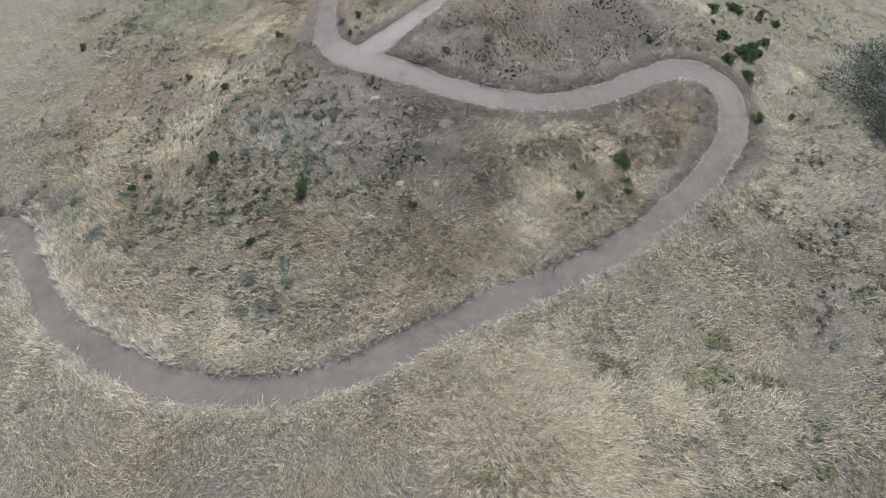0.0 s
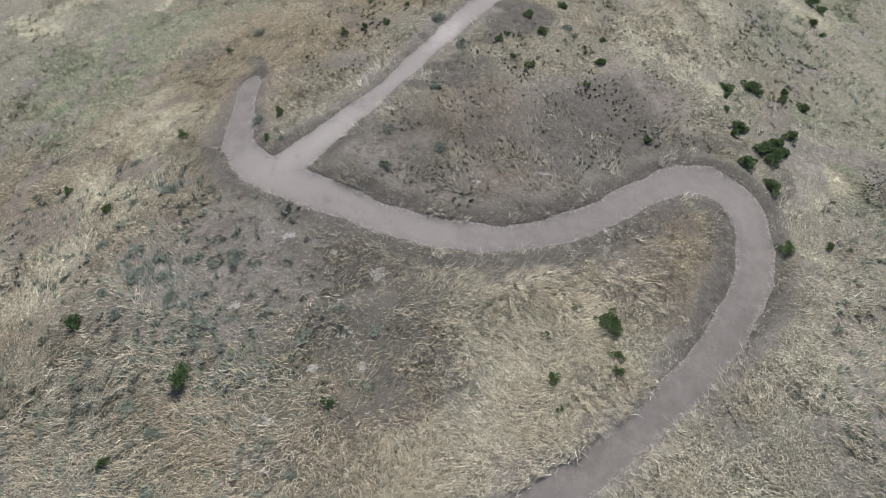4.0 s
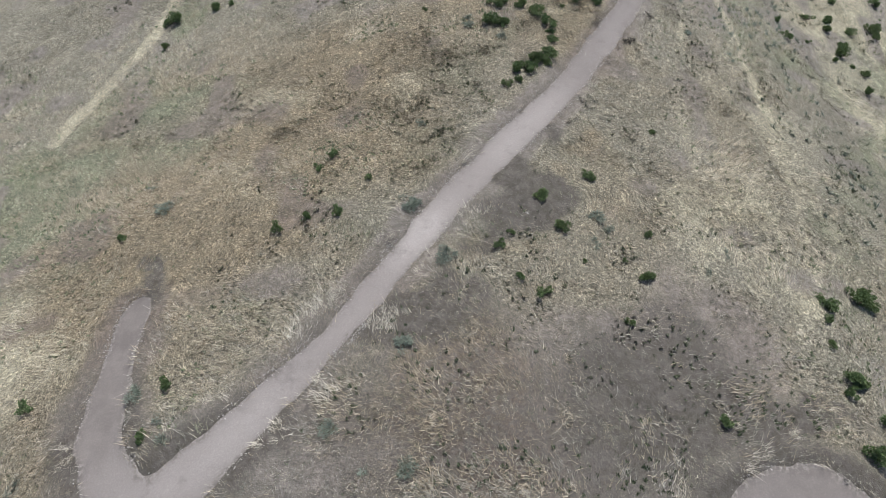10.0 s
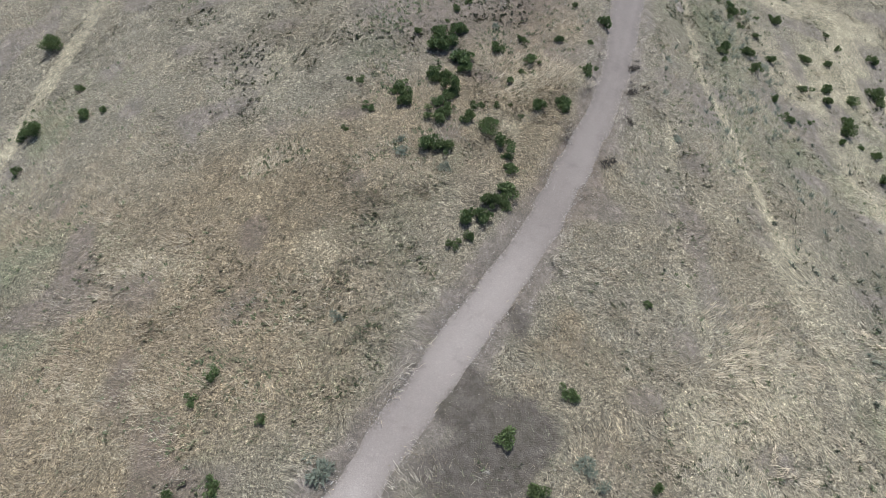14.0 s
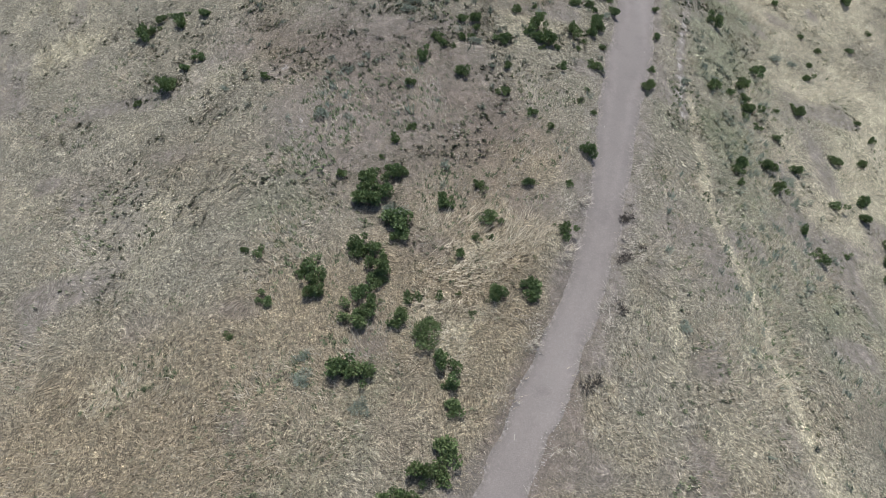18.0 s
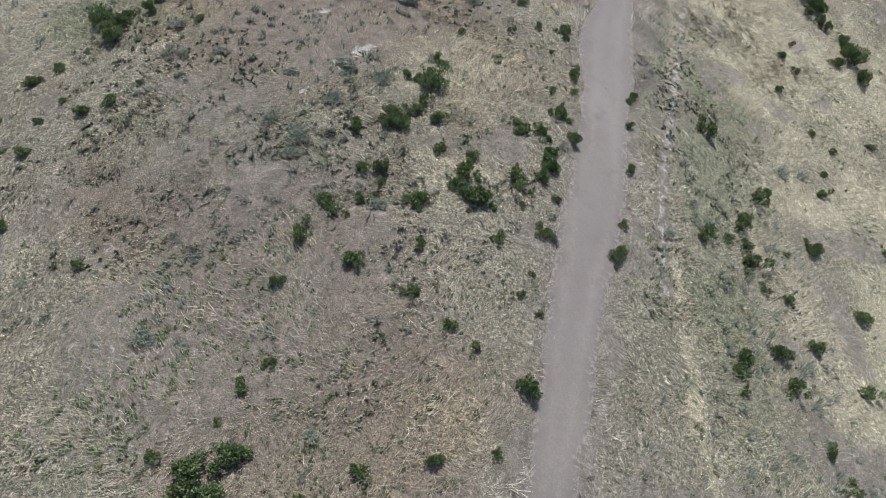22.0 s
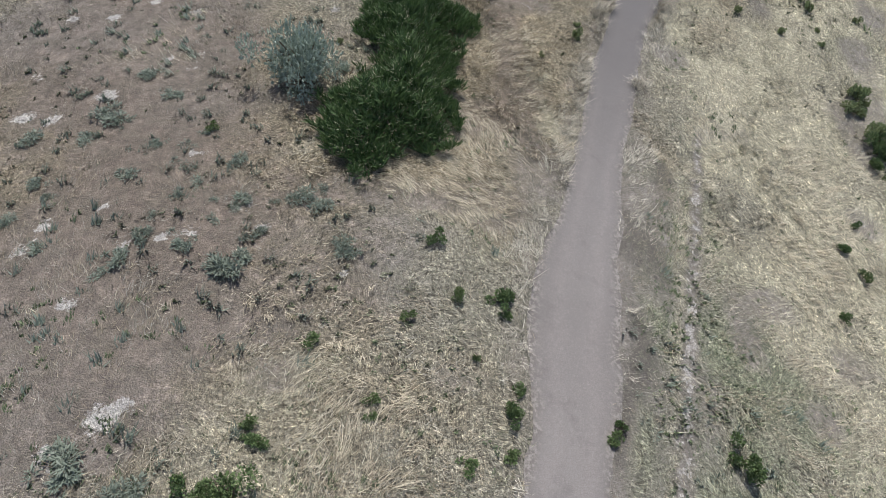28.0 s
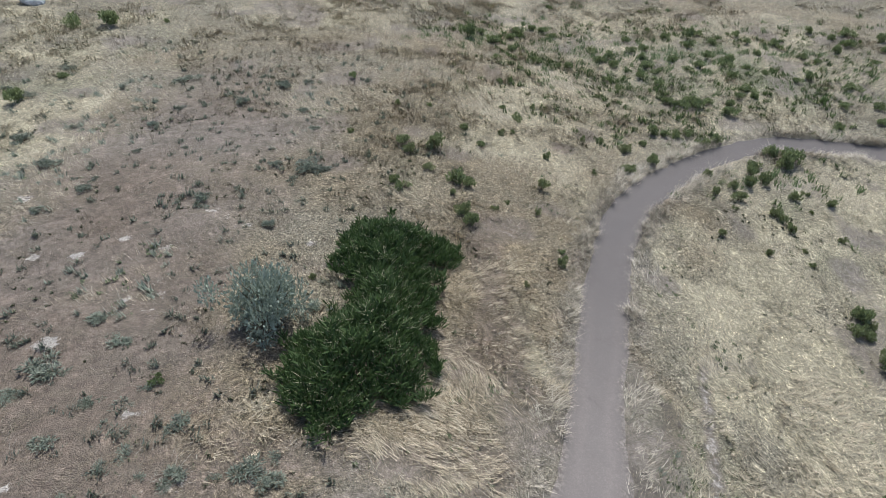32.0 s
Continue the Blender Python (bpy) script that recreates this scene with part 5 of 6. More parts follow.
SHRUBS_G = [(27.38, 65.39, 0.52), (23.02, 65.47, 0.35), (27.77, 65.48, 0.47), (15.02, 65.5, 0.51), (-1.73, 65.61, 0.76), (14.98, 65.79, 0.36), (29.36, 65.83, 0.59), (9.39, 65.83, 0.26), (-1.55, 65.89, 0.5), (8.97, 65.99, 0.41), (22.53, 66.01, 0.41), (13, 66.04, 0.31), (13.67, 66.23, 0.29), (22.96, 66.29, 0.68), (11.54, 66.32, 0.66), (9.89, 66.33, 0.38), (8.85, 66.38, 0.46), (13.23, 66.4, 0.67), (11.26, 66.44, 0.39), (17.95, 66.46, 0.29), (14.59, 66.52, 0.28), (10.25, 66.53, 0.19), (-1.22, 66.59, 0.47), (12.87, 66.65, 0.55), (15.73, 66.82, 0.29), (10.38, 66.96, 0.35), (22.98, 66.98, 0.4), (21.03, 66.99, 0.67), (14.87, 67.03, 0.25), (12.58, 67.07, 0.4), (22.23, 67.13, 0.41), (-0.71, 67.16, 0.47)]
SHRUBS_H = [(22.78, 67.18, 0.37), (13.37, 67.2, 0.32), (14.52, 67.24, 0.61), (12.96, 67.31, 0.72), (21.43, 67.32, 0.5), (24.8, 67.33, 0.29), (33.38, 67.41, 0.72), (10.46, 67.43, 0.51), (9.93, 67.5, 0.44), (15.46, 67.65, 0.58), (30.91, 67.7, 0.36), (26.38, 67.84, 0.59), (13.16, 67.99, 0.31), (23.1, 68.01, 0.61), (15.83, 68.16, 0.38), (15.7, 68.17, 0.59), (26.15, 68.22, 0.37), (13.27, 68.25, 0.39), (12.21, 68.35, 0.41), (23.56, 68.45, 0.42), (15.92, 68.72, 0.47), (30.65, 68.74, 0.32), (13.11, 68.79, 0.18), (18.57, 68.99, 0.36), (15.87, 69.28, 0.39), (9.76, 69.28, 0.5), (11.2, 69.31, 0.4), (10.87, 69.35, 0.53), (-3.47, 69.44, 0.72), (17.09, 69.52, 0.49), (11.32, 69.54, 0.37), (-3.06, 69.58, 0.42)]
SHRUBS_I = [(15.29, 69.58, 0.65), (12.32, 69.62, 0.47), (15.76, 69.62, 0.48), (10.6, 69.64, 0.35), (24.6, 69.64, 0.64), (-1.96, 69.67, 0.59), (14.89, 69.86, 0.44), (10.86, 69.95, 0.55), (-0.92, 69.97, 0.55), (25.07, 70.01, 0.45), (11.5, 70.03, 0.47), (-1.95, 70.26, 0.43), (-2.75, 70.36, 0.47), (11.98, 70.4, 0.47), (16.89, 70.42, 0.36), (16.56, 70.57, 0.54), (16.76, 71.02, 0.33), (28.61, 71.05, 0.48), (19.39, 71.2, 0.28), (12.29, 71.3, 0.97), (0.7, 71.33, 0.57), (-0.86, 71.42, 0.39), (11.84, 71.54, 0.43), (1.66, 71.63, 0.48), (11.41, 71.65, 0.35), (-2.4, 71.87, 0.36), (16.59, 72.02, 0.37), (17.55, 72.15, 0.33), (-0.14, 72.17, 0.27), (29.11, 72.29, 0.39), (12.64, 72.42, 0.48), (2.44, 72.46, 0.27)]
SHRUBS_J = [(23.24, 72.52, 0.67), (12.5, 72.75, 0.33), (19.64, 72.79, 0.34), (14.73, 72.91, 0.25), (20.01, 73.01, 0.27), (17.72, 73.03, 0.48), (14.84, 73.22, 0.35), (-1.63, 73.48, 0.65), (17.84, 73.54, 0.34), (30.53, 73.82, 0.4), (-0.78, 73.99, 0.51), (17.05, 74.28, 0.2), (13.54, 74.49, 0.33), (33.02, 74.6, 0.42), (29.69, 74.61, 0.37), (15.63, 75.11, 0.27), (17.94, 75.44, 0.36), (3.99, 75.62, 0.49), (17.91, 75.76, 0.54), (16.76, 75.81, 0.32), (35.17, 76.42, 0.34), (1.95, 76.75, 0.51), (28.96, 77.07, 0.34), (2.18, 77.36, 0.45), (16.44, 77.43, 0.41), (0.98, 78.51, 0.36), (30.58, 78.63, 0.39), (34.66, 78.81, 0.76), (30.26, 79.61, 0.45), (33.57, 79.72, 0.58), (1.64, 79.76, 0.56), (34.63, 79.98, 1.03)]
SHRUBS_K = [(2.65, 80.36, 0.34), (31.2, 80.57, 0.36), (34.61, 80.77, 0.62), (10.85, 80.99, 0.28), (-0.02, 81.37, 0.39), (34.71, 81.47, 0.61), (1.74, 81.8, 0.4), (34.04, 82.2, 0.49), (33.94, 82.63, 0.58), (-0.17, 82.69, 0.61), (33.31, 83.18, 0.58), (34.07, 83.55, 0.7), (33.97, 83.98, 0.84), (33.99, 84.55, 0.82), (14.15, 85.25, 0.27), (33.92, 85.62, 0.47), (33.54, 85.79, 0.65), (20.92, 85.99, 0.22), (34.27, 86.03, 0.48), (34.19, 86.32, 0.75), (34.06, 86.52, 0.52), (22.5, 87.43, 0.4), (22.72, 88.11, 0.24), (19.56, 89.01, 0.48), (33.7, 89.07, 0.3), (32.01, 89.51, 0.33), (19.34, 89.61, 0.53), (33.85, 89.85, 0.26), (20.69, 90.17, 0.34), (22.36, 90.32, 0.26), (30.33, 90.56, 0.37), (36.09, 90.58, 0.38)]
SHRUBS_L = [(21.22, 90.69, 0.21), (19.08, 90.87, 0.34), (17.2, 90.96, 0.5), (33.94, 91.07, 0.42), (16.91, 91.34, 0.38), (19.82, 91.55, 0.52), (33.87, 91.73, 0.43), (19.41, 91.81, 0.61), (33.75, 92.02, 0.54), (23.01, 92.17, 0.45), (35.63, 92.25, 0.28), (31.88, 92.32, 0.27), (18.29, 92.63, 0.49), (36.87, 92.76, 0.49), (32.46, 93.02, 0.6), (35.31, 93.23, 0.56), (31.53, 93.36, 0.4), (36.01, 93.52, 0.36), (32.55, 93.82, 0.46), (25.79, 93.88, 0.29), (17.67, 93.88, 0.48), (33.47, 94.04, 0.61), (34.43, 94.29, 0.62), (18.8, 94.4, 0.79), (27.65, 94.42, 0.6), (17.43, 94.66, 0.56), (23.78, 94.68, 0.34), (31.69, 94.72, 0.46), (34, 94.89, 0.52), (20.93, 95.15, 0.48), (29.13, 95.21, 0.56), (15.21, 95.22, 0.29)]
SHRUBS_M = [(34.42, 95.48, 0.63), (36.18, 95.53, 0.75), (36.63, 95.85, 1.08), (28.08, 96.14, 0.57), (22.03, 96.44, 0.35), (35.94, 96.54, 0.82), (20.4, 96.62, 0.5), (26.13, 96.79, 0.36), (22.75, 96.8, 0.25), (29.3, 96.88, 0.53), (27.03, 96.96, 0.37), (32.63, 97.35, 0.55), (33.55, 97.45, 0.44), (33.47, 97.59, 0.66), (30.8, 97.87, 0.6), (31.4, 97.93, 0.6), (30.25, 97.97, 0.82), (32.19, 98.06, 0.66), (23.23, 98.13, 0.56), (29.32, 98.2, 0.33), (0.5, 98.3, 0.9), (18.98, 98.7, 0.44), (17.47, 98.71, 0.38), (41.19, 98.82, 0.67), (43.95, 99.21, 0.75), (22.75, 99.3, 0.4), (24.3, 99.64, 0.41), (35.5, 100.1, 0.92), (44.74, 100.59, 0.71), (34.08, 100.98, 0.81), (42.93, 100.99, 0.71), (1.5, 101, 0.65)]
SHRUBS_N = [(33.26, 101, 0.69), (32.79, 101.06, 0.5), (35.99, 101.13, 0.63), (32.38, 101.26, 0.69), (15.32, 101.37, 0.52), (34.77, 101.39, 0.63), (33.87, 101.62, 0.76), (28.44, 101.67, 0.37), (36.99, 102.1, 0.58), (38.03, 102.11, 0.58), (23.2, 102.39, 0.43), (37.98, 102.67, 0.79), (44.59, 102.72, 0.87), (30.14, 102.8, 0.51), (32.84, 103.62, 0.66), (29.63, 103.79, 0.52), (41.6, 103.8, 0.68), (31.9, 104.2, 0.8), (42.65, 104.26, 0.83), (37.83, 104.46, 0.68), (24.78, 104.57, 0.46), (40.25, 104.89, 0.48), (27.78, 105.01, 0.6), (33.26, 105.12, 0.61), (27.18, 105.34, 0.54), (35.44, 105.57, 0.62), (39.33, 105.6, 0.63), (30.8, 105.69, 0.68), (32.8, 105.76, 0.83), (48.21, 105.83, 0.58), (25.94, 105.9, 0.61), (36.33, 105.91, 0.77)]
SHRUBS_O = [(38.2, 105.93, 0.77), (23.71, 105.96, 0.47), (44.41, 106.21, 0.5), (30.12, 106.35, 0.83), (38.8, 106.76, 0.72), (35, 106.8, 0.78), (30.83, 106.85, 0.77), (43.92, 106.99, 0.66), (33.09, 107, 0.78), (37.46, 107.14, 0.79), (49.84, 107.3, 0.59), (24.85, 107.34, 0.69), (46.64, 107.57, 0.74), (29.98, 107.61, 0.78), (41.18, 107.65, 0.51), (32.66, 107.85, 0.72), (-0.4, 108.1, 1.03), (23.81, 108.35, 0.91), (1.5, 108.4, 1.3), (48, 108.4, 0.76), (33.8, 108.4, 0.73), (36.9, 108.8, 0.96), (50.75, 108.86, 0.84), (22.47, 108.92, 1.06), (43.1, 109, 0.68), (4.5, 109, 0.47), (25.2, 109.2, 0.72), (38.9, 109.36, 0.75), (41.32, 109.39, 0.61), (47.52, 109.56, 0.62), (27.95, 109.66, 0.66), (32.94, 109.67, 0.67)]
SHRUBS_P = [(23.32, 109.73, 0.79), (49.04, 109.98, 0.94), (25.81, 110.14, 0.88), (37.68, 110.16, 0.99), (35.91, 110.24, 0.76), (41.1, 110.5, 0.7), (27.61, 110.55, 0.67), (46.66, 110.84, 0.79), (38.6, 110.86, 0.62), (26.93, 110.93, 0.67)]
SHRUBS_WEST = [(0.15, 76.46, 0.85), (0.84, 75.4, 0.83), (1.0, 76.11, 0.63), (1.36, 76.43, 0.43)]
SHRUBS = SHRUBS_A + SHRUBS_B + SHRUBS_C + SHRUBS_D + SHRUBS_E + SHRUBS_F + SHRUBS_G + SHRUBS_H + SHRUBS_I + SHRUBS_J + SHRUBS_K + SHRUBS_L + SHRUBS_M + SHRUBS_N + SHRUBS_O + SHRUBS_P + SHRUBS_WEST
SAGE_A = [(-16.51, 12.41, 0.45), (-8.42, 16.17, 0.45), (-7.06, 16.34, 0.53), (-5.60, 16.44, 0.45), (-7.67, 16.47, 0.29), (-6.61, 17.44, 0.50), (-8.38, 17.76, 0.72), (-12.69, 18.43, 0.52), (-2.47, 19.06, 0.47), (-8.77, 19.45, 0.51), (-14.44, 19.85, 0.52), (-15.30, 19.92, 0.55), (-7.15, 20.30, 0.58), (-11.30, 20.58, 0.45), (-13.51, 20.65, 0.50), (-16.47, 20.77, 0.79), (-8.26, 21.19, 0.68), (-1.30, 21.41, 0.42), (-13.65, 21.70, 0.61), (-10.72, 22.34, 0.47), (-13.87, 22.48, 0.49), (-15.83, 22.94, 0.59), (-18.28, 23.08, 0.68), (-15.30, 23.10, 0.39), (-6.56, 23.43, 0.44), (-2.52, 23.60, 0.57), (0.07, 23.94, 0.57), (-6.43, 24.11, 0.62), (-14.92, 24.42, 0.51), (-5.26, 24.48, 0.48), (-1.41, 24.71, 0.48), (-9.91, 24.95, 0.55)]
SAGE_B = [(-7.94, 25.45, 0.50), (-10.92, 25.75, 0.51), (-8.38, 26.30, 0.46), (-9.77, 26.51, 0.61), (-4.86, 26.51, 0.42), (-6.56, 26.72, 0.46), (-5.65, 26.93, 0.60), (-7.66, 27.03, 0.43), (-8.68, 27.27, 0.47), (-10.01, 27.91, 0.56), (-5.85, 28.01, 0.37), (-7.35, 28.03, 0.37), (-13.23, 28.11, 0.41), (-6.74, 28.12, 0.41), (-11.77, 28.47, 0.50), (-7.64, 29.31, 0.38), (-11.24, 29.35, 0.43), (-11.12, 30.62, 0.45), (0.03, 30.97, 0.53), (-9.76, 31.06, 0.49), (-15.14, 31.73, 0.39), (1.02, 32.06, 0.45), (2.31, 32.10, 0.55), (-4.70, 33.06, 0.38), (-0.01, 33.18, 0.49), (-11.92, 33.32, 0.44), (-5.17, 33.68, 0.33), (-6.12, 34.52, 0.52), (2.14, 35.72, 0.49), (3.26, 39.10, 0.63), (12.77, 39.49, 0.35), (8.62, 40.00, 0.40)]
SAGE_C = [(13.69, 40.49, 0.40), (9.14, 40.74, 0.41), (8.84, 41.29, 0.58), (1.95, 41.34, 0.69), (-7.92, 43.01, 0.70), (-8.90, 44.52, 0.37), (2.31, 45.94, 0.40), (5.88, 51.87, 0.43), (4.39, 52.74, 0.53), (4.30, 53.25, 0.40), (15.59, 54.55, 0.43), (18.68, 54.97, 0.37), (18.66, 56.21, 0.39), (6.97, 57.93, 0.58), (6.75, 58.13, 0.38), (8.57, 59.04, 0.31), (20.76, 59.66, 0.34), (8.63, 59.92, 0.38), (5.43, 62.34, 0.34), (4.47, 62.62, 0.51), (5.43, 64.88, 0.44), (0.68, 64.97, 0.37), (4.83, 65.56, 0.33), (6.13, 65.60, 0.37), (10.33, 66.18, 0.46), (19.54, 66.57, 0.50), (21.33, 67.66, 0.45), (21.05, 68.21, 0.51), (7.80, 68.32, 0.55), (8.09, 68.79, 0.46), (7.92, 69.08, 0.59), (16.37, 69.23, 0.48)]
SAGE_D = [(7.00, 69.86, 0.45), (8.08, 70.47, 0.33), (9.01, 70.54, 0.55), (21.89, 70.74, 0.33), (10.71, 71.42, 0.49), (26.57, 71.60, 0.67), (10.63, 71.67, 0.63), (27.74, 71.74, 0.57), (9.63, 71.90, 0.52), (7.63, 71.98, 0.43), (9.39, 72.17, 0.73), (3.87, 72.53, 0.38), (5.09, 73.57, 0.52), (3.77, 73.62, 0.43), (3.21, 73.92, 0.52), (3.37, 75.50, 0.81), (11.52, 76.25, 0.52), (9.13, 76.31, 0.37), (11.73, 76.38, 0.73), (12.05, 76.52, 0.43), (9.38, 76.57, 0.52), (14.50, 76.82, 0.34), (14.28, 76.92, 0.54), (10.73, 77.00, 0.47), (7.53, 77.05, 0.45), (10.52, 77.22, 0.33), (9.84, 77.25, 0.48), (12.22, 77.26, 0.40), (11.27, 77.74, 0.32), (9.92, 77.89, 0.27), (6.67, 78.02, 0.43), (11.78, 78.17, 0.30)]
SAGE_E = [(13.74, 78.21, 0.53), (11.92, 78.30, 0.42), (12.59, 78.31, 0.24), (11.17, 78.42, 0.28), (13.26, 78.42, 0.60), (10.37, 78.52, 0.35), (4.24, 78.59, 0.32), (7.44, 78.73, 0.29), (13.81, 78.78, 0.27), (10.78, 78.88, 0.36), (7.00, 79.23, 0.44), (9.05, 79.30, 0.49), (10.62, 79.54, 0.30), (10.26, 79.57, 0.38), (11.67, 79.64, 0.51), (5.23, 79.84, 0.30), (9.03, 79.91, 0.25), (9.40, 80.04, 0.33), (3.27, 80.18, 0.45), (10.42, 80.32, 0.39), (9.59, 80.46, 0.44), (10.69, 80.77, 0.37), (7.68, 80.78, 0.44), (6.36, 80.84, 0.58), (3.52, 81.04, 0.47), (8.60, 81.40, 0.38), (8.08, 81.56, 0.79), (9.62, 82.44, 0.52), (9.28, 82.72, 0.32), (8.77, 83.52, 0.54), (12.56, 88.03, 0.44), (10.30, 89.00, 0.34)]
SAGE_F = [(6.18, 89.14, 0.26), (4.90, 89.27, 0.44), (13.38, 89.27, 0.31), (9.34, 89.38, 0.30), (10.10, 89.68, 0.46), (7.89, 90.17, 0.31), (5.95, 90.50, 0.50), (6.07, 91.08, 0.31), (5.54, 91.25, 0.32), (14.14, 91.74, 0.63), (13.63, 91.85, 0.84), (12.41, 92.03, 0.50), (3.92, 92.40, 0.89), (7.07, 93.20, 0.42), (8.83, 93.47, 0.31), (2.22, 94.69, 0.91), (10.82, 94.73, 0.33), (13.69, 95.39, 0.46), (7.01, 95.59, 0.47), (3.85, 95.62, 0.38), (12.38, 96.49, 0.35), (13.07, 97.12, 0.46), (7.78, 97.29, 0.40), (5.84, 97.40, 0.35), (10.37, 97.85, 0.62), (14.40, 98.60, 0.32), (0.53, 98.89, 0.82), (4.59, 99.64, 0.42), (11.94, 99.91, 0.82), (7.36, 100.45, 0.93), (13.12, 100.45, 0.56), (1.35, 102.11, 0.67)]
SAGE = SAGE_A + SAGE_B + SAGE_C + SAGE_D + SAGE_E + SAGE_F
MOUNDS_A = [(-4.38, 19.63, 0.44), (-3.40, 20.67, 0.49), (-11.94, 21.07, 0.46), (-3.78, 22.12, 0.46), (-2.09, 22.51, 0.37), (-0.36, 22.62, 0.42), (-1.12, 23.83, 0.57), (-5.31, 24.82, 0.58), (0.00, 26.07, 0.65), (-4.78, 26.42, 0.45), (-1.80, 27.07, 0.30), (-3.65, 27.75, 0.51), (8.07, 70.96, 0.28), (10.25, 73.18, 0.40), (8.64, 75.57, 0.39), (14.27, 76.24, 0.17), (7.18, 77.08, 0.38), (9.44, 77.10, 0.28), (10.26, 77.21, 0.17), (12.39, 77.53, 0.32), (7.58, 77.84, 0.39), (5.92, 77.85, 0.28), (12.06, 78.13, 0.30), (8.83, 78.19, 0.23), (10.62, 80.01, 0.31), (6.60, 81.65, 0.48), (8.06, 81.71, 0.48), (5.79, 81.83, 0.60), (7.82, 82.57, 0.63), (9.89, 83.66, 0.24), (9.28, 84.35, 0.25), (7.15, 86.48, 0.37)]
MOUNDS_B = [(9.9, 73.0, 0.75), (9.2, 72.4, 0.6), (5.87, 86.49, 0.40), (9.69, 86.72, 0.41), (14.03, 87.06, 0.32), (8.33, 87.24, 0.35), (11.96, 87.92, 0.29), (11.20, 88.39, 0.29), (10.62, 88.72, 0.26), (4.15, 90.13, 0.38)]
MOUNDS = MOUNDS_A + MOUNDS_B


DRY_WEEDS = [(14.08, 56.59, 0.42), (14.79, 57.13, 0.34), (14.93, 58.84, 0.2), (5.4, 64.96, 0.4), (13.5, 54.85, 0.49), (12.06, 52.37, 0.55), (14.18, 58.39, 0.42), (7.3, 43.21, 0.21), (8.99, 68.95, 0.33), (2.7, 80.29, 0.34), (19.99, 72.93, 0.31)]


def shrubs():
    green = [
        [shrub_kind("shrub", 100 + i, 460, 0.12, LEAF, 4, label="small green leafy shrub among dry grass") for i in range(6)],
        [shrub_kind("shrub", 110 + i, 1000, 0.085, LEAF, 6, lobes=8, label="dark green leafy shrub on the dry slope") for i in range(8)],
        [shrub_kind("shrub", 120 + i, 2000, 0.058, LEAF, 8, lobes=13, label="large dense dark green shrub on dry grass") for i in range(6)],
    ]
    plant(green, [q for q in SHRUBS if q[1] < 84], "green shrubs on the slope", 5, lambda y: 1.2 if y < 76 else 1.5, 1.0, "uneven clump of dark green shrubs grown together")
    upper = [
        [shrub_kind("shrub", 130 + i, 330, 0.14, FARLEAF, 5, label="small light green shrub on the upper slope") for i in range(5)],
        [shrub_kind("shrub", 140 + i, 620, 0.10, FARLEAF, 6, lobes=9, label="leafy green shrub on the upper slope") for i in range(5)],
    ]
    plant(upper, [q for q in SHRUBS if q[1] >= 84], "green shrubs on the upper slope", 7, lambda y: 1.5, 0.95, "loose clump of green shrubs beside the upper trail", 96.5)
    grey = [
        [shrub_kind("sagebrush", 200 + i, 190, 0.22, SAGELEAF, 5, slim=0.13, up=0.35, flat=0.6, label="small grey-green sagebrush on bare soil") for i in range(3)],
        [shrub_kind("sagebrush", 210 + i, 380, 0.19, SAGELEAF, 7, slim=0.13, up=0.35, flat=0.6, label="low spreading grey-green sagebrush") for i in range(4)],
        [shrub_kind("sagebrush", 220 + i, 700, 0.14, SAGELEAF, 9, slim=0.14, up=0.35, lobes=9, flat=0.6, label="wide silvery sagebrush on brown soil") for i in range(3)],
    ]
    plant(grey, SAGE, "sagebrush on the slope", 6, lambda y: 0.6, 1.0, "low silvery sagebrush clump on brown soil")
    dry = [[shrub_kind("dry_weed", 240 + i, 130, 0.26, DRYLEAF, 7, slim=0.12, up=0.5, flat=0.7, label="dark brown dried weed beside the trail") for i in range(3)]]
    plant(dry, DRY_WEEDS, "dried dark weeds", 9, lambda y: 0.7)
    low = [[shrub_kind("low_shrub", 230 + i, 420, 0.11, LOWLEAF, 5, flat=0.6, label="low faded olive shrub sunk in dry grass") for i in range(3)]]
    plant(low, LOW_SHRUBS, "low olive shrubs", 8, lambda y: 0.32, 0.9)


def clods():
    """Crumbled pale soil on the patches that were dug: small uneven clods, thickest in the middle."""
    r = np.random.default_rng(9)
    rows = np.repeat(np.array(MOUNDS), 45, axis=0)
    n = len(rows)
    a, d = r.random(n) * 6.28, 0.6 * r.random(n) ** 0.8
    s = (0.012 + 0.05 * r.random(n) ** 3) * (1.1 - d) * rows[:, 2]
    x, y = rows[:, 0] + d * rows[:, 2] * np.cos(a), rows[:, 1] + d * rows[:, 2] * np.sin(a)
    o = np.array([(1, 0, 0), (0.4, 0.8, 0.1), (-0.6, 0.7, 0), (-1.1, -0.1, 0.1), (-0.3, -0.9, 0), (0.6, -0.6, 0), (0.3, 0.2, 0.6), (-0.4, -0.1, 0.5)])
    v = o[None] * s[:, None, None] * (0.7 + 0.6 * r.random((n, 8, 1)))
    v += np.stack([x, y, height(x, y) + 0.01], 1)[:, None]
    f = np.array([(0, 1, 6), (1, 2, 6), (2, 7, 6), (2, 3, 7), (3, 4, 7), (4, 6, 7), (4, 5, 6), (5, 0, 6)])
    f = (f[None] + 8 * np.arange(n)[:, None, None]).reshape(-1, 3)
    sheet("soil_clods", v.reshape(-1, 3), f, DUGSOIL, "pale crumbled clods of dug soil", "stuff", "soil")


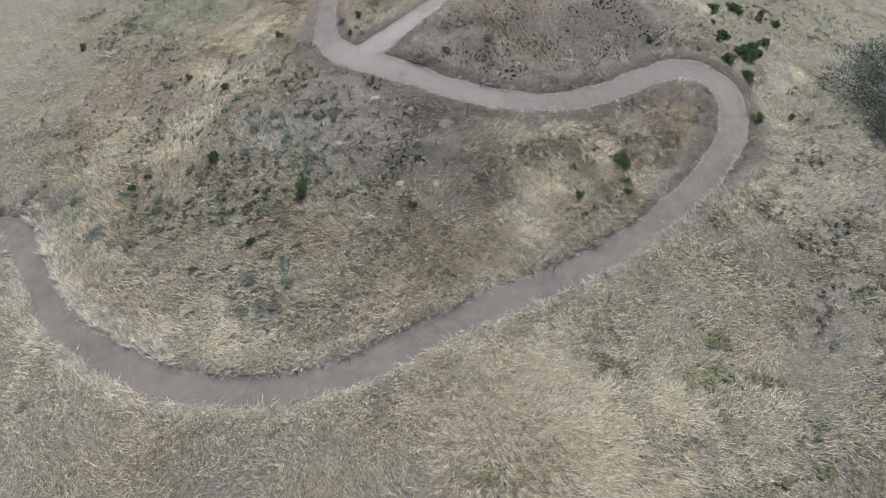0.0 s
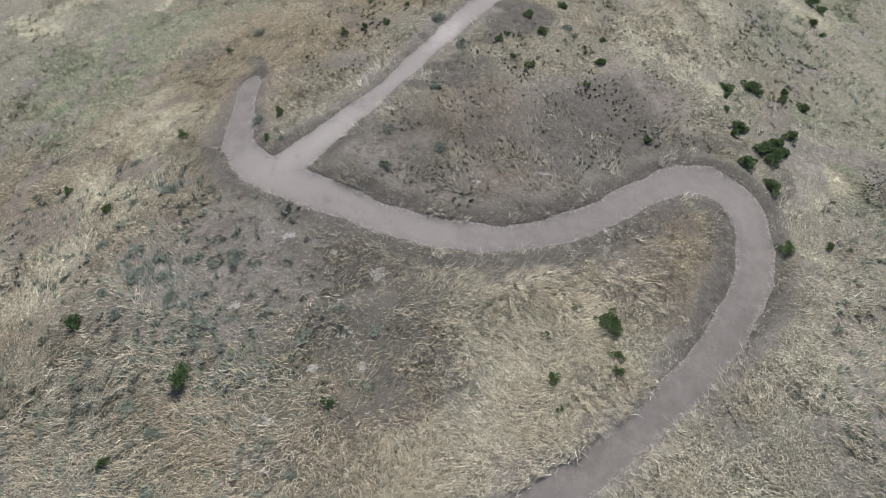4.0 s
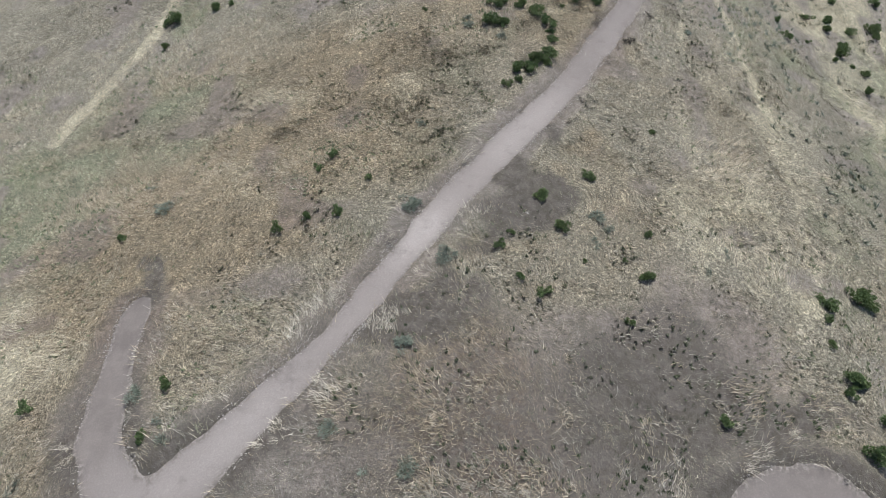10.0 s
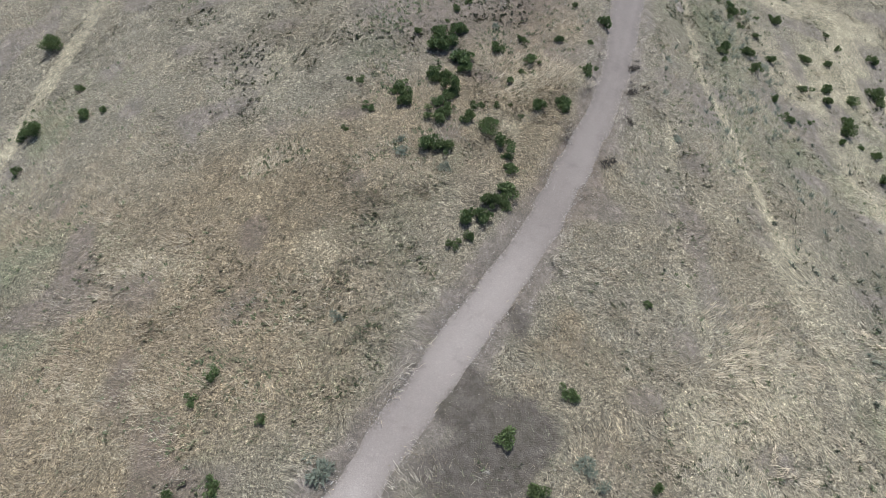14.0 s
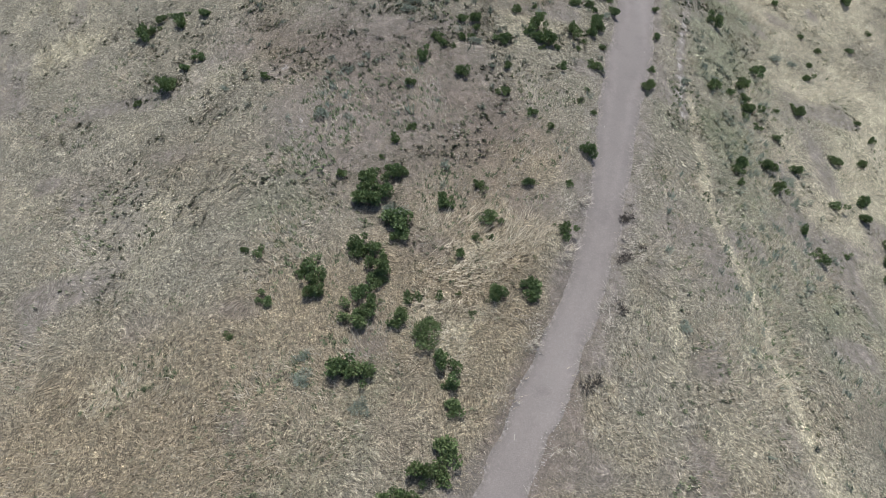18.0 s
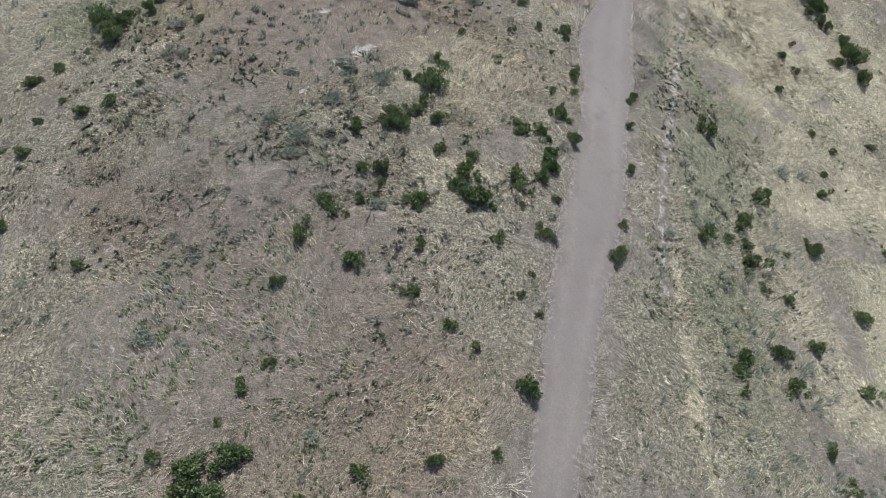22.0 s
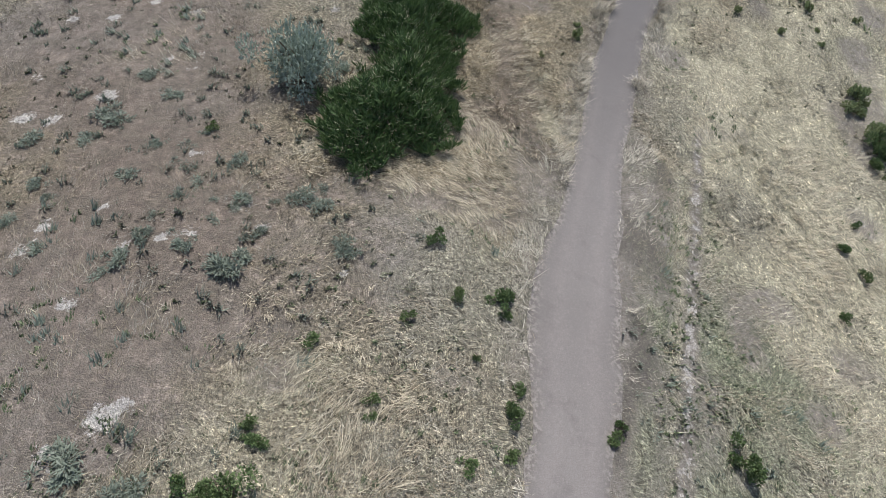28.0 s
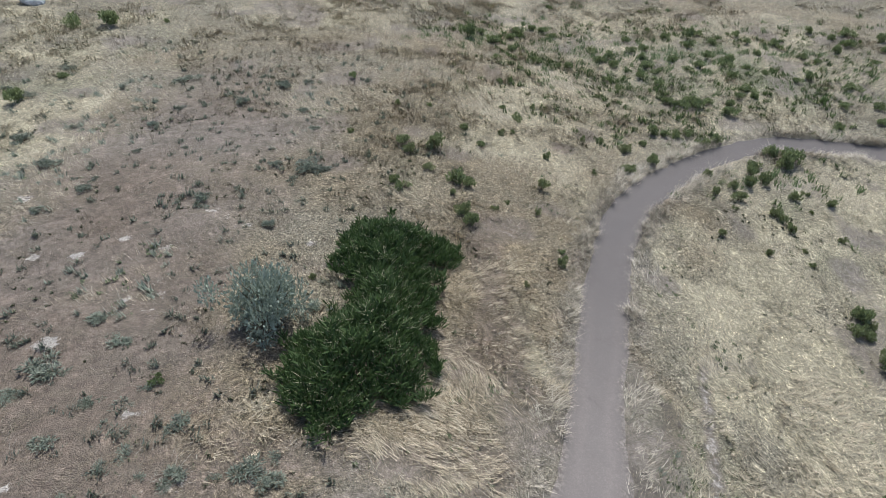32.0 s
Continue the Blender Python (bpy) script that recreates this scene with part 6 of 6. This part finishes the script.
def inside(x, y, poly):
    hit = np.zeros(len(x), bool)
    for (ax, ay), (bx, by) in zip(poly, poly[1:] + poly[:1]):
        hit ^= ((ay > y) != (by > y)) & (x < (bx - ax) * (y - ay) / (by - ay + 1e-9) + ax)
    return hit


THICKET_EDGE = [(15.0, 87.2), (15.8, 88.1), (16.7, 88.3), (17.7, 87.8), (18.5, 87.4), (18.7, 86.5), (17.8, 85.7), (17.5, 84.4), (17.5, 82.6), (17.4, 81.5), (16.9, 80.7),
                (16.0, 80.2), (14.8, 79.4), (14.0, 79.7), (13.6, 81.3), (13.9, 82.4), (14.6, 83.0), (15.1, 83.6), (15.1, 85.0), (14.7, 86.0)]


def thicket():
    """A dense stand of dark leafy canes with pale stems through it."""
    root = tagged(new("thicket"), "dense dark green thicket of tall leafy canes", "thicket")
    root.location = (16.2, 83.8, float(height(16.2, 83.8)))
    r = np.random.default_rng(31)
    x, y = 13.3 + 5.8 * r.random(70000), 79.0 + 9.8 * r.random(70000)
    ok = inside(x + 1.0 * (patchy(x, y, 0.3, 71) - 0.5), y + 1.0 * (patchy(x, y, 0.3, 72) - 0.5), THICKET_EDGE)
    x, y = x[ok], y[ok]
    edge = np.full(len(x), 9.0)
    for (ax, ay), (bx, by) in zip(THICKET_EDGE, THICKET_EDGE[1:] + THICKET_EDGE[:1]):
        u = np.clip(((x - ax) * (bx - ax) + (y - ay) * (by - ay)) / ((bx - ax) ** 2 + (by - ay) ** 2), 0, 1)
        edge = np.minimum(edge, np.hypot(x - ax - u * (bx - ax), y - ay - u * (by - ay)))
    top = np.clip(0.12 + edge * 0.72, 0, 0.95) * (0.6 + 0.45 * patchy(x, y, 0.7, 70) + 0.4 * patchy(x, y, 0.22, 73))
    n = len(x)
    z = top * (1 - 0.55 * r.random(n) ** 2)
    c = np.stack([x, y, height(x, y) + z], 1) - np.array(root.location)
    way = np.stack([r.normal(0, 0.6, n), r.normal(0, 0.6, n), 0.5 + 0.5 * r.random(n)], 1)
    way /= np.linalg.norm(way, axis=1)[:, None]
    side = np.cross(way, r.normal(0, 1, (n, 3)))
    side /= np.linalg.norm(side, axis=1)[:, None]
    ln = (0.14 + 0.22 * r.random(n))[:, None]
    v = np.empty((n, 4, 3))
    v[:, 0], v[:, 2] = c, c + way * ln
    v[:, 1], v[:, 3] = c + way * ln * 0.45 + side * ln * 0.075, c + way * ln * 0.45 - side * ln * 0.075
    f = (np.array([(0, 1, 2), (0, 2, 3)])[None] + 4 * np.arange(n)[:, None, None]).reshape(-1, 3)
    part("foliage", mesh_of("foliage", v.reshape(-1, 3), f, DARKLEAF), root)
    k = r.choice(n, 420, replace=False)
    rows = []
    for i in k:
        b = c[i].copy()
        b[2] -= z[i]
        t = b + np.array([r.normal(0, 0.15), r.normal(0, 0.15), top[i] * 0.98])
        rows.append((b, t, 0.010, 0.004))
    tagged(part("cane", mesh_of("cane", *tubes(rows, 3), BARK), root), kind="stuff")
    k = r.choice(n, 1600, replace=False)
    q = c[k].copy()
    q[:, 2] += top[k] - z[k] + 0.02
    a, l = r.random(1600) * 6.28, 0.15 + 0.25 * r.random(1600)
    tip = q + np.stack([np.cos(a) * l, np.sin(a) * l, 0.05 + 0.15 * r.random(1600)], 1)
    px = np.stack([-np.sin(a) * 0.007, np.cos(a) * 0.007, 0 * a], 1)
    w = np.stack([q - px, q + px, tip], 1).reshape(-1, 3)
    tagged(part("dry_grass", mesh_of("dry_grass", w, np.arange(4800).reshape(-1, 3), OLIVE), root, "pale dry grass through the leaves"), kind="stuff")


def big_silver():
    s = shrub_kind("silver_bush", 301, 4600, 0.05, SILVERLEAF, 14, slim=0.24, up=0.4, lobes=22, flat=0.95, label="large silvery blue-green bush beside the thicket")
    s.matrix_basis = Matrix.LocRotScale((13.25, 83.2, float(height(13.25, 83.2)) - 0.05), Euler((0, 0, 0.4)), (1.85, 1.75, 3.1))
    s = shrub_kind("silver_bush", 302, 600, 0.08, SILVERLEAF, 6, slim=0.25, up=0.4, label="small silvery bush at the thicket's edge")
    s.matrix_basis = Matrix.LocRotScale((14.4, 83.7, float(height(14.4, 83.7)) - 0.05), Euler((0, 0, 0.4)), (0.7, 0.7, 0.8))


def dead_oak(x, y, size, seed, leaves):
    """A scrub oak, half dead: pale crooked limbs over a dark crown."""
    root = tagged(new("scrub_oak"), "dark scrub oak with bare grey dead branches", "tree")
    root.location = (x, y, float(height(x, y)) - 0.1)
    v, f = foliage(seed, leaves, 0.020, 1.25, lobes=26, flat=0.55, up=0.1)
    part("foliage", mesh_of("foliage", v * size, f, OAKLEAF), root)
    r = random.Random(seed)
    rows = []

    def grow(a, way, length, rad, depth):
        b = a
        for _ in range(3):
            way = (way + Vector((r.uniform(-1, 1), r.uniform(-1, 1), r.uniform(-0.5, 0.6))) * 0.38).normalized()
            c = b + way * length / 3
            rows.append((b, c, rad, rad * 0.8))
            rad *= 0.8
            b = c
        if depth:
            for _ in range(3):
                grow(b, (way + Vector((r.uniform(-1, 1), r.uniform(-1, 1), r.uniform(-0.4, 0.5))) * 0.9).normalized(), length * 0.62, rad, depth - 1)

    for i in range(9):
        w = i * 0.7 + r.random() * 0.5
        grow(Vector((0, 0, 0)), Vector((math.cos(w) * 0.7, math.sin(w) * 0.7, 0.8)).normalized(), size * 0.44, 0.0085 * size, 4)
    part("branch", mesh_of("branch", *tubes([(tuple(a), tuple(b), p, q) for a, b, p, q in rows], 4), DEADWOOD), root, "bare grey branches")


def boulder(x, y, wide):
    """A weathered boulder, half sunk in the slope."""
    bm = bmesh.new()
    bmesh.ops.create_icosphere(bm, subdivisions=4, radius=0.5)
    for v in bm.verts:
        k = 1 + 0.35 * noise.noise(v.co * 2.3) + 0.12 * noise.noise(v.co * 7)
        v.co = Vector((v.co.x * k * wide, v.co.y * k * wide * 0.8, v.co.z * k * wide * 0.7))
    me = bpy.data.meshes.new("boulder")
    bm.to_mesh(me)
    bm.free()
    me.materials.append(ROCK)
    tagged(new("boulder", me), "pale blue-grey boulder half sunk in grass", "rock").location = (x, y, float(height(x, y)) + 0.1 * wide)


def scrap():
    bm = bmesh.new()
    bmesh.ops.create_grid(bm, x_segments=6, y_segments=6, size=0.045)
    for v in bm.verts:
        v.co.z += 0.05 * noise.noise(v.co * 14) + 0.05
    me = bpy.data.meshes.new("plastic_scrap")
    bm.to_mesh(me)
    bm.free()
    m, nt, b = nodes_of("red_plastic", 0.5, 0.4)
    nt.links.new(mix(nt, noise_node(nt, 20, 3), (0.34, 0.12, 0.10), (0.46, 0.22, 0.19)), b.inputs["Base Color"])
    me.materials.append(m)
    ob = tagged(new("plastic_scrap", me), "small crumpled red plastic scrap on the soil", "litter")
    sol = ob.modifiers.new("thickness", "SOLIDIFY")
    sol.thickness = 0.004
    ob.location = (9.86, 70.45, float(height(9.86, 70.45)))


ground()
trails()
shrubs()
clods()
thicket()
big_silver()
for k, (x, y, s, n) in enumerate([(24.2, 31.0, 3.6, 3500), (24.8, 28.2, 3.0, 9000), (26.3, 33.6, 3.4, 7000), (27.5, 30.0, 3.6, 12000), (25.4, 26.0, 2.6, 8000)]):
    dead_oak(x, y, s, 400 + k, n)
boulder(-3.8, 111.6, 1.4)
scrap()
gravel()
grass()
